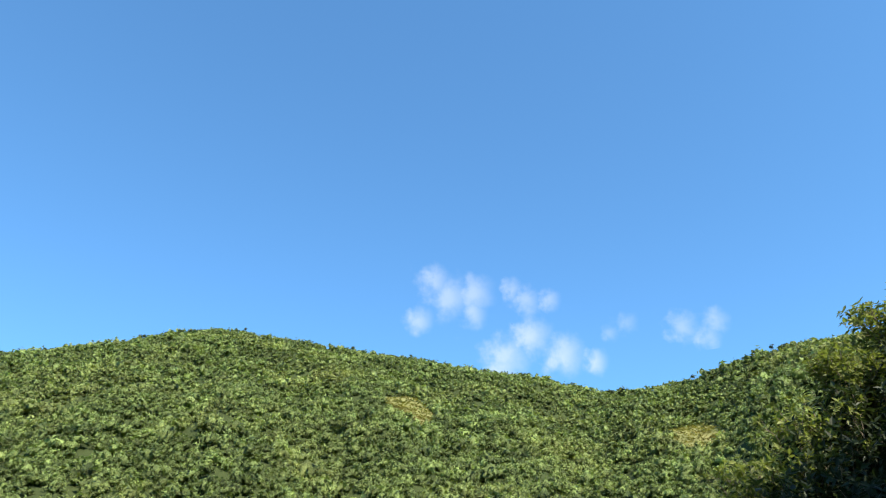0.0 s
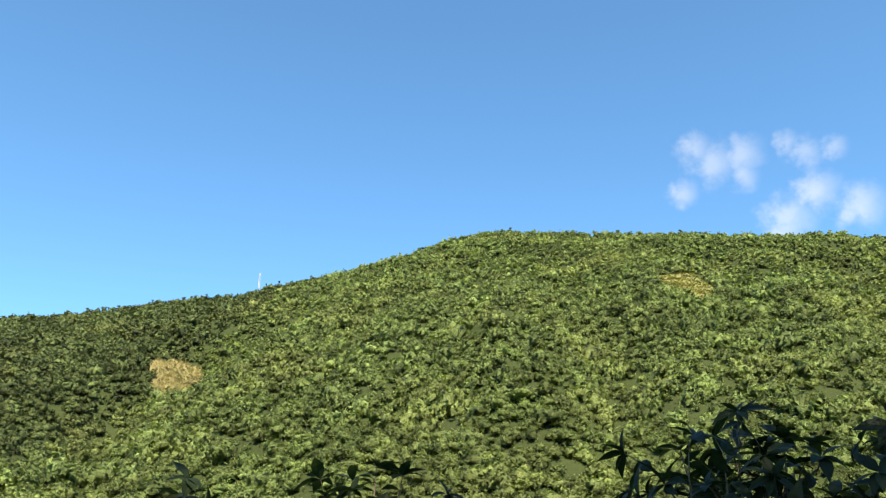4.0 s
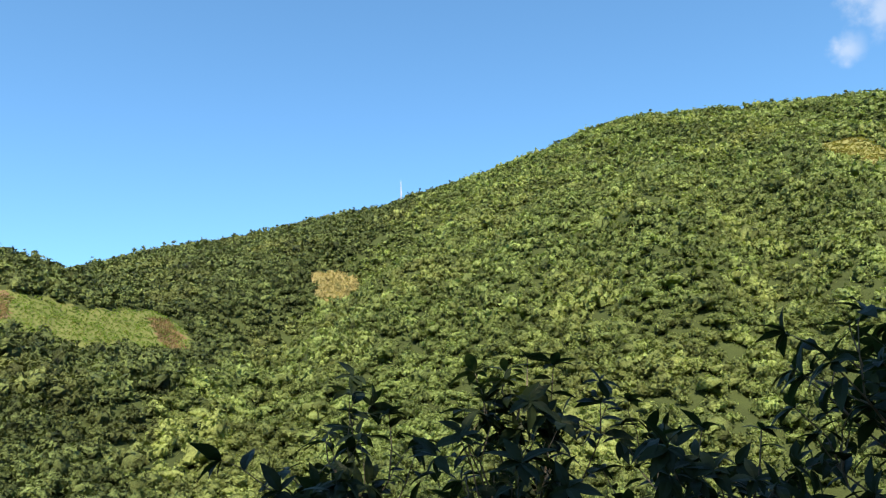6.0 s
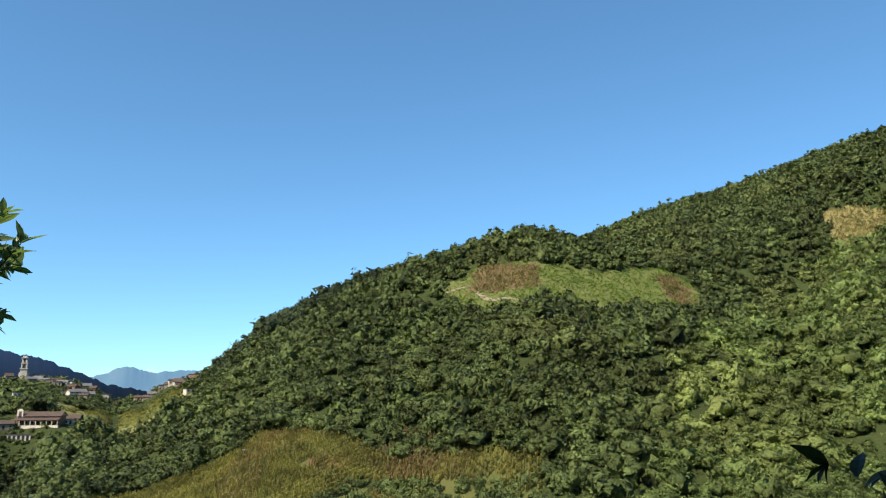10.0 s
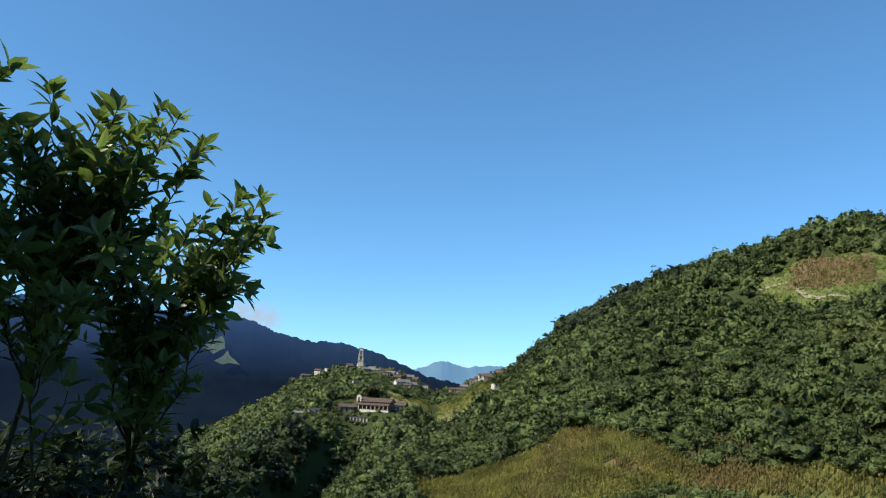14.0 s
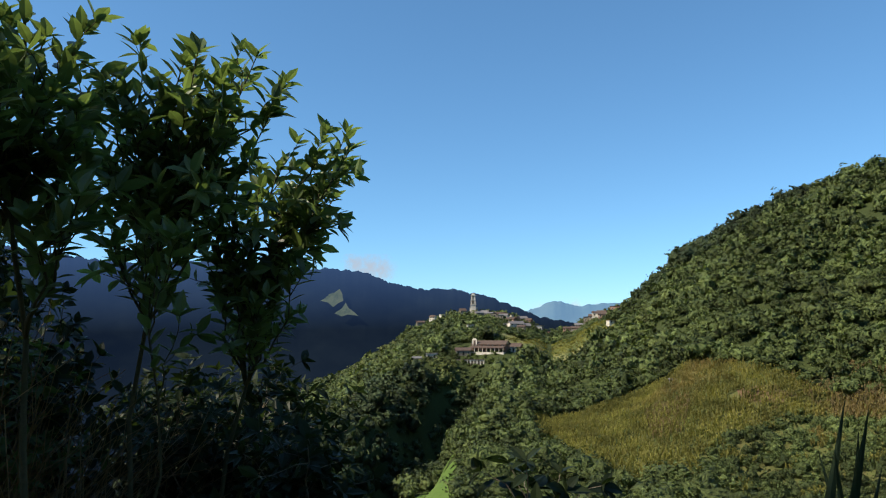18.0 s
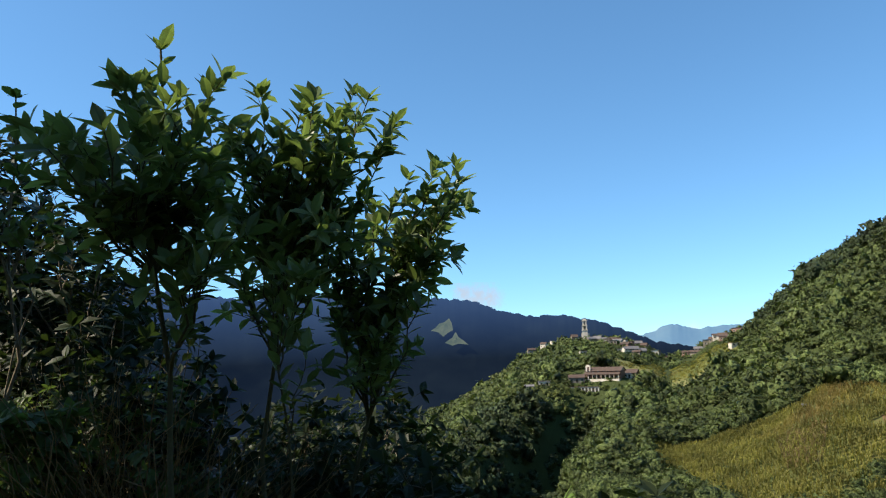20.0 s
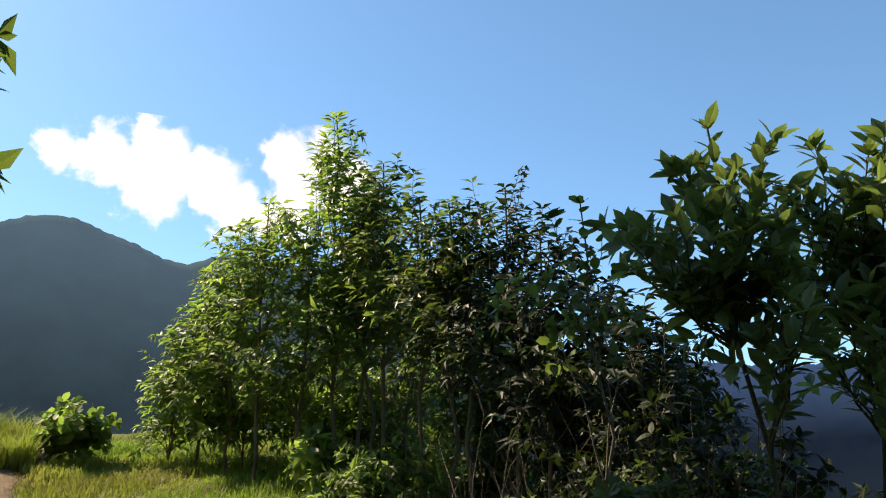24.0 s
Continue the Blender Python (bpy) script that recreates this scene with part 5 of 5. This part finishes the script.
# grass
def grass(name, label, seed, n, az, r, tall, width, mat, keep=None, lean=0.5):
    g = np.random.RandomState(seed)
    x, y, a, rr = scatter(g, n, *az, *r)
    if keep is not None:
        ok = keep(x, y)
        x, y = x[ok], y[ok]
    n = len(x)
    b = np.stack([x, y, height(x, y) - 0.01], 1)
    h = g.uniform(*tall, n)[:, None] * (0.7 + 0.5 * (waves(x, y, 77, 1.7) + 0.3)[:, None].clip(0, 1.2))
    t = g.uniform(0, 6.28, n)
    out = np.stack([np.cos(t), np.sin(t), 0 * t], 1) * g.uniform(0.1, lean, (n, 1))
    side = np.stack([-np.sin(t), np.cos(t), 0 * t], 1) * width
    up = np.array([0, 0, 1.0])
    m = b + (up * 0.6 + out * 0.35) * h
    tip = b + (up * 0.92 + out * 1.1) * h
    v = np.stack([b - side, b + side, m + side * 0.8, m - side * 0.8, tip], 1).reshape(-1, 3)
    o = (np.arange(n) * 5)[:, None]
    f = np.concatenate([o + [0, 1, 2], o + [0, 2, 3], o + [3, 2, 4]])
    return tagged(part(name, mesh_of(name, v, f), mat), label, "grass", kind="stuff")


def track_side(x, y):
    u = np.radians(-95)
    return -x * np.sin(u) + y * np.cos(u)


def track_edge(x, y):
    v = np.radians(175)
    return 0.35 + 1.6 * smooth(3, 11, -x * np.sin(v) + y * np.cos(v))


def off_track(x, y):
    c = track_side(x, y) + 0.25 * waves(x, y, 41, 2.2) - track_edge(x, y)
    return (c < 0.1) | (c > 2.2)


grass("grass", "sunlit yellow-green grass on the track verge", 161, 75000, (152, 194), (6.2, 14.0), (0.08, 0.20), 0.006, M_GRASS, off_track)
grass("grass", "thin dry grass at the edge of the dirt track", 162, 9000, (165, 200), (6.5, 14), (0.05, 0.12), 0.005, M_STRAW, lambda x, y: np.abs(track_side(x, y) - track_edge(x, y)) < 0.5)
grass("grass", "weeds and grass on the slope edge, toned near-black for shade", 163, 20000, (95, 165), (3.0, 7.0), (0.15, 0.45), 0.006, M_SHADE_LEAF)
grass("tall_grass", "tall clump of sunlit grass beside the track", 164, 5000, (186.0, 193), (10.6, 12.6), (0.42, 0.75), 0.008, M_GRASS, None, 0.7)
grass("grass", "weeds on the cut bank", 165, 16000, (-60, -10), (3.5, 9.0), (0.15, 0.4), 0.007, M_GRASS)


def ribbon(name, label, lo, hi, along, mat, lift, cols=14, rows=170):
    """A strip of ground along the track, its edges wavering."""
    a = np.linspace(*along, rows)[:, None]
    s = np.linspace(0, 1, cols)[None, :]
    lo, hi = lo + 1.6 * smooth(3, 11, a), hi + 1.6 * smooth(3, 11, a)
    c = (lo + 0.28 * waves(a, a * 0 + 3, 51, 3.0)) * (1 - s) + (hi + 0.28 * waves(a, a * 0 + 9, 52, 2.6)) * s
    u, v = np.radians(-95), np.radians(175)
    x, y = -c * np.sin(u) - a * np.sin(v), c * np.cos(u) + a * np.cos(v)
    z = height(x, y) + lift * np.minimum(1, 6 * np.minimum(s, 1 - s)) - 0.01
    return tagged(sheet(name, np.stack([x, y, z], -1), rows, cols, mat), label, "track", kind="structure")


ribbon("verge", "grassy verge beside the dirt track", -7.0, 0.4, (4, 16), M_VERGE, 0.05, 40)
ribbon("track", "brown dirt track with small ruts", 0.35, 2.9, (-14, 16), M_DIRT, 0.09)
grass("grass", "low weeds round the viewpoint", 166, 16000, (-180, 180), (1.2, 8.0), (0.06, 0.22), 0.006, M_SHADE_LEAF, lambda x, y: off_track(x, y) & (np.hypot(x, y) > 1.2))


# the spiky rosettes at the foot of the viewpoint
def spiky(az, r, tips, seed, label):
    g = np.random.RandomState(seed)
    b = foot(az, r)
    thing = tagged(new("spiky_plant"), label, "plant", "spiky plants at the viewpoint")
    thing.location = b
    for p in tips:
        t = spot(*p) - b
        side = unit(np.cross(t, unit(b))) * 0.06
        n = 7
        s = np.linspace(0, 1, n)
        c = s[:, None] * t + np.outer(np.sin(s * 3.14), unit(np.array([t[0], t[1], 0.0]))) * -0.13
        w = (1 - s ** 2.2) * (0.55 + 0.45 * np.sin(s * 3.14)) + 0.02
        nrm = unit(np.cross(side, t)) * 0.012
        ring = np.stack([c - side * w[:, None], c + nrm * w[:, None] * -1, c + side * w[:, None], c + nrm * w[:, None] * -1.9], 1)
        i = np.arange(n * 4).reshape(n, 4)
        j = np.roll(i, -1, 1)
        f = np.stack([i[:-1], j[:-1], j[1:], i[1:]], -1).reshape(-1, 4)
        part("leaf", mesh_of("leaf", ring.reshape(-1, 3), f), M_BLADE, thing)


spiky(78.0, 2.75, [(77.8, -5.4, 2.75), (76.4, -5.8, 2.7), (77.1, -7.4, 2.65), (79.6, -9.0, 2.8), (78.6, -8.8, 2.6), (75.4, -10.4, 2.75), (75.9, -9.6, 2.8), (77.4, -10.0, 2.6), (79.9, -12.0, 2.8), (74.9, -12.4, 2.7)], 171, "dark upright spiky rosette plant in shade")
spiky(67.6, 2.75, [(66.9, -7.2, 2.75), (68.2, -6.7, 2.7), (66.4, -9, 2.8), (68.9, -9.5, 2.7), (67.4, -8.4, 2.6), (69.4, -11.5, 2.7)], 172, "dark upright spiky rosette plant in shade")


# single trees that stand up above the hill crest
def crest_tree(az, r, tall, wide, seed):
    g = np.random.RandomState(seed)
    b = foot(az, r)
    thing = tagged(new("crest_tree"), "slim tree with a bare trunk on the hill crest", "tree", "slim trees along the crest")
    thing.location = b
    part("trunk", tubes("trunk", [(np.array([(0, 0, 0), (0.1, 0, tall * 0.6), (0, 0.1, tall)]), [0.22, 0.16, 0.08])], 5), M_BARK, thing)
    v, f, nv = crown(g, 3, 6, 60, 0.24)
    me = mesh_of("crown", v * (wide, wide, wide * g.uniform(0.8, 1.2)) + (0, 0, tall - 0.6), f)
    me.polygons.foreach_set("use_smooth", np.ones(len(f), bool))
    face_out(me, nv)
    ob = part("crown", me, M_CANOPY_DARK, thing)
    tagged(ob, kind="stuff")


stand_at(0.0, 0.0, 1.6)
for k, az in enumerate([58.8, 58.2, 57.4, 56.7, 56.0, 54.0, 48.2, 43.6, 43.0, 33.7, 32.2, 24.5, 24.2, 17.2, 16.5, 7.3, 6.4, 2.3, -7.7, -9.1, -11.4, -12.3, -20.8, -21.7, -24.8, -25.6, -27.0, 79.6, 84.4, 87.0, 89.9]):
    far = float(np.interp(az, HILL_AZ, HILL_R)) if az < 63 else float(np.interp(az, SPUR_AZ, SPUR_R))
    crest_tree(az, far - 4, 6.2 + 1.6 * math.sin(k * 2.3) + (1.6 if az > 55 and az < 60 else 0), 2.4 + 0.6 * math.cos(k * 1.7), 300 + k)


# ---- the village on the knoll ----
def box(x0, x1, y0, y1, z0, z1):
    v = [(x, y, z) for z in (z0, z1) for y in (y0, y1) for x in (x0, x1)]
    return v, [(0, 2, 3, 1), (4, 5, 7, 6), (0, 1, 5, 4), (2, 6, 7, 3), (0, 4, 6, 2), (1, 3, 7, 5)]


def solid(name, boxes, mat, parent, label=""):
    v, f = [], []
    for b in boxes:
        bv, bf = box(*b)
        f += [tuple(i + len(v) for i in q) for q in bf]
        v += bv
    return part(name, mesh_of(name, v, f), mat, parent, label)


def gable(name, w, d, z, up, over, mat, parent):
    """A pitched roof of real thickness, with its ridge along x."""
    x, y = w / 2 + over, d / 2 + over
    drop = up * over / (d / 2)
    v = []
    for lift in (0, 0.18):
        v += [(-x, -y, z - drop + lift), (x, -y, z - drop + lift), (-x, 0, z + up + lift), (x, 0, z + up + lift), (-x, y, z - drop + lift), (x, y, z - drop + lift)]
    f = [(0, 2, 3, 1), (2, 4, 5, 3), (6, 7, 9, 8), (8, 9, 11, 10), (0, 1, 7, 6), (4, 10, 11, 5), (0, 6, 8, 2), (2, 8, 10, 4), (1, 3, 9, 7), (3, 5, 11, 9)]
    return part(name, mesh_of(name, v, f), mat, parent)


def gable_ends(w, d, z, up, mat, parent):
    for s in (-1, 1):
        x = s * w / 2
        v = [(x, -d / 2, z), (x, d / 2, z), (x, 0, z + up), (x - s * 0.25, -d / 2, z), (x - s * 0.25, d / 2, z), (x - s * 0.25, 0, z + up)]
        part("gable", mesh_of("gable", v, [(0, 1, 2), (3, 5, 4), (0, 3, 1), (1, 3, 4), (1, 4, 2), (2, 4, 5), (0, 2, 3), (2, 5, 3)]), mat, parent)


def opening(name, parent, x, z, w, h, y, frame_mat):
    """A framed opening on the front wall, its dark pane set back."""
    win = solid(name, [(x - w / 2 - 0.1, x - w / 2, y - 0.08, y + 0.02, z - 0.1, z + h + 0.1), (x + w / 2, x + w / 2 + 0.1, y - 0.08, y + 0.02, z - 0.1, z + h + 0.1), (x - w / 2, x + w / 2, y - 0.08, y + 0.02, z + h, z + h + 0.1), (x - w / 2, x + w / 2, y - 0.12, y + 0.02, z - 0.1, z)], frame_mat, parent)
    solid("pane", [(x - w / 2, x + w / 2, y - 0.03, y - 0.01, z, z + h)], M_GLASS, win)


def house(name, label, x, y, w, d, h, wall, roof, storeys=1, pitch=0.35, flat=False, turn=0.0, group="village houses"):
    z = float(min(height(x - 2, y), height(x + 2, y), height(x, y - 2), height(x, y + 2))) + 0.2
    thing = tagged(new(name), label, "house", group)
    face = math.atan2(-x, y) + radians(turn)
    thing.matrix_world = Matrix.Translation((x, y, z)) @ Matrix.Rotation(face, 4, "Z")
    t = 0.25
    solid("wall", [(-w / 2, w / 2, -d / 2, -d / 2 + t, -3.5, h), (-w / 2, w / 2, d / 2 - t, d / 2, -3.5, h), (-w / 2, -w / 2 + t, -d / 2 + t, d / 2 - t, -3.5, h), (w / 2 - t, w / 2, -d / 2 + t, d / 2 - t, -3.5, h)], wall, thing)
    if flat:
        solid("roof", [(-w / 2 - 0.4, w / 2 + 0.4, -d / 2 - 0.5, d / 2 + 0.4, h, h + 0.2)], roof, thing)
    else:
        gable("roof", w, d, h, d / 2 * pitch * 2, 0.5, roof, thing)
        gable_ends(w, d, h, d / 2 * pitch * 2, wall, thing)
    sh = h / storeys
    n = max(2, int(w / 2.6))
    for s in range(storeys):
        for k in range(n):
            px = -w / 2 + w * (k + 0.5) / n
            if s == 0 and k == n // 2:
                opening("door", thing, px, 0.05, 1.0, min(2.0, sh - 0.4), -d / 2, M_ADOBE)
            else:
                opening("window", thing, px, s * sh + 0.9, 1.0, min(1.1, sh - 1.2), -d / 2, M_PLASTER)
    return thing


# the long hall with its two roof tiers, white gable and arcaded yard
def hall(x, y, turn):
    z = float(height(x, y)) - 1.8
    thing = tagged(new("village_hall"), "long two-tiered hall with dark tiled roofs and a white gable", "hall")
    thing.matrix_world = Matrix.Translation((x, y, z)) @ Matrix.Rotation(math.atan2(-x, y) + radians(turn), 4, "Z")
    solid("wall", [(-11, 11, -3.5, -3.2, -3, 5.2), (-11, 11, 3.2, 3.5, -3, 5.2), (-11, -10.7, -3.2, 3.2, -3, 5.2), (10.7, 11, -3.2, 3.2, -3, 5.2)], M_BRICKWALL, thing)
    solid("plinth", [(-11.3, 11.3, -6.4, -3.5, -3, 0.3)], M_PLASTER, thing, "whitewashed stone plinth")
    gable("roof", 22, 7, 5.2, 1.9, 0.7, M_TILE, thing)
    gable_ends(22, 7, 5.2, 1.9, M_PLASTER, thing)
    v = [(-11.5, -6.8, 2.9), (11.5, -6.8, 2.9), (11.5, -3.5, 4.1), (-11.5, -3.5, 4.1), (-11.5, -6.8, 3.1), (11.5, -6.8, 3.1), (11.5, -3.5, 4.3), (-11.5, -3.5, 4.3)]
    part("porch_roof", mesh_of("porch_roof", v, [(0, 3, 2, 1), (4, 5, 6, 7), (0, 1, 5, 4), (1, 2, 6, 5), (2, 3, 7, 6), (3, 0, 4, 7)]), M_TILE, thing)
    for k in range(9):
        solid("column", [(-10.9 + k * 2.7, -10.6 + k * 2.7, -6.5, -6.2, 0.3, 2.95)], M_PLASTER, thing, "white column")
    for k in range(7):
        opening("window" if k != 3 else "door", thing, -9 + k * 3, 0.9 if k != 3 else 0.35, 1.2, 1.5 if k != 3 else 2.1, -3.5, M_PLASTER)
        opening("window", thing, -9 + k * 3, 4.35, 0.9, 0.7, -3.5, M_PLASTER)
    front = solid("bell_gable", [(-10.6, -9.9, -4.1, -3.55, 4.4, 7.4), (-8.3, -7.6, -4.1, -3.55, 4.4, 7.4), (-10.6, -7.6, -4.1, -3.55, 7.4, 8.2), (-9.9, -8.3, -4.1, -3.55, 8.2, 8.7)], M_PLASTER, thing, "white gable with an arched opening")
    solid("cross_beam", [(-9.9, -8.3, -3.9, -3.7, 5.6, 5.8)], M_TILE, front)
    return thing


def arcade(x, y, turn, n):
    z = float(height(x, y)) + 0.3
    thing = tagged(new("arcade_wall"), "low white arcaded wall with a tiled coping", "wall")
    thing.matrix_world = Matrix.Translation((x, y, z)) @ Matrix.Rotation(math.atan2(-x, y) + radians(turn), 4, "Z")
    for k in range(n + 1):
        solid("pillar", [((k - n / 2) * 2.0 - 0.35, (k - n / 2) * 2.0 + 0.35, -0.3, 0.3, -3, 2.0)], M_PLASTER, thing)
    solid("back_wall", [(-n, n, 0.6, 0.8, -3, 2.0)], M_ADOBE, thing)
    solid("beam", [(-n - 0.4, n + 0.4, -0.35, 0.85, 2.0, 2.5)], M_PLASTER, thing)
    solid("coping", [(-n - 0.6, n + 0.6, -0.7, 1.1, 2.5, 2.75)], M_TILE, thing)


hall(-428, -101, -24)
arcade(-413, -111, -12, 9)
house("house", "small brick house at the end of the hall", -436, -87, 7, 6, 3.2, M_BRICKWALL, M_TILE, 1, 0.3, turn=-14)
house("house", "small white annexe beside the hall", -431, -88, 4, 4, 2.6, M_PLASTER, M_TIN, 1, flat=True, turn=-14)
house("house", "brown-roofed house behind the arcade", -422, -117, 9, 5, 3.0, M_ADOBE, M_TILE, 1, 0.3, turn=4)
house("house", "white house with a grey roof on the hillside", -412, -134, 7, 5, 3.0, M_PLASTER, M_TIN, 1, flat=True)
house("house", "small pale shed half hidden by trees", -408, -142, 5, 4, 2.4, M_PLASTER, M_TIN, 1, 0.2)
house("hut", "small white hut at the corner of the maize field", -266, 3, 2.6, 2.6, 2.0, M_PLASTER, M_TIN, 1, flat=True, group="")
vr = np.random.RandomState(200)
LOOKS = [("low adobe house with a tin roof", M_ADOBE, M_TIN), ("small whitewashed house with a tiled roof", M_PLASTER, M_TILE), ("small whitewashed house with a grey roof", M_PLASTER, M_TIN), ("grey house with a dark tiled roof", M_ADOBE, M_TILE), ("brick house with a dark tiled roof", M_BRICKWALL, M_TILE)]
for k, (az, r) in enumerate(SITES[:38]):
    lb, wall, roof = LOOKS[vr.randint(0, 5)]
    p = foot(az, r)
    house("house", lb, p[0], p[1], vr.uniform(4.5, 9), vr.uniform(4.0, 6), vr.uniform(2.4, 4.2), wall, roof, 1 if vr.rand() < 0.7 else 2, vr.uniform(0.2, 0.4), vr.rand() < 0.3, vr.uniform(-35, 35))


# the white bell tower on the top of the knoll
def bell_tower(az, r):
    b = foot(az, r)
    thing = tagged(new("bell_tower"), "white bell tower with open stages on the knoll", "tower")
    thing.matrix_world = Matrix.Translation(b) @ Matrix.Rotation(math.atan2(-b[0], b[1]), 4, "Z")
    solid("shaft", [(-2.6, 2.6, -2.6, 2.6, -2, 9.5)], M_PLASTER, thing)
    for z, w in ((9.5, 2.4), (14.0, 2.0)):
        solid("cornice", [(-w - 0.7, w + 0.7, -w - 0.7, w + 0.7, z, z + 0.7)], M_PLASTER, thing)
        for sx in (-1, 1):
            for sy in (-1, 1):
                solid("pillar", [(sx * (w - 0.6) - 0.6, sx * (w - 0.6) + 0.6, sy * (w - 0.6) - 0.6, sy * (w - 0.6) + 0.6, z + 0.7, z + 4.5)], M_PLASTER, thing)
        solid("core", [(-w + 1.3, w - 1.3, -w + 1.3, w - 1.3, z + 0.7, z + 4.5)], M_ADOBE, thing)
    solid("cornice", [(-2.5, 2.5, -2.5, 2.5, 18.5, 19.2)], M_PLASTER, thing)
    solid("cap", [(-1.5, 1.5, -1.5, 1.5, 19.2, 20.8)], M_PLASTER, thing)
    solid("nave", [(-3.4, 4.6, 2.7, 12.5, -2, 7.0)], M_PLASTER, thing)
    return thing


bell_tower(104.65, 706)


# the lattice mast on the hill crest
def mast(az, r, tall):
    b = foot(az, r)
    thing = tagged(new("radio_mast"), "slim white lattice radio mast on the crest", "mast")
    thing.location = b
    legs = []
    for k in range(3):
        a = k * 2.094
        o, t = np.array([math.cos(a) * 1.2, math.sin(a) * 1.2, 0]), np.array([math.cos(a) * 0.5, math.sin(a) * 0.5, tall])
        part("leg", tubes("leg", [(np.array([o, (o + t) / 2, t]), [0.16, 0.14, 0.12])]), M_STEEL, thing)
        legs.append((o, t))
    n = 14
    for k in range(n):
        s0, s1 = k / n, (k + 1) / n
        for i in range(3):
            p = legs[i][0] * (1 - s0) + legs[i][1] * s0
            q = legs[(i + 1) % 3][0] * (1 - s1) + legs[(i + 1) % 3][1] * s1
            part("brace", tubes("brace", [(np.array([p, q]), [0.06, 0.06])], 4), M_STEEL, thing)
    part("antenna", tubes("antenna", [(np.array([(0, 0, tall), (0, 0, tall + 3)]), [0.08, 0.05])]), M_STEEL, thing)


mast(37.9, 826, 27)
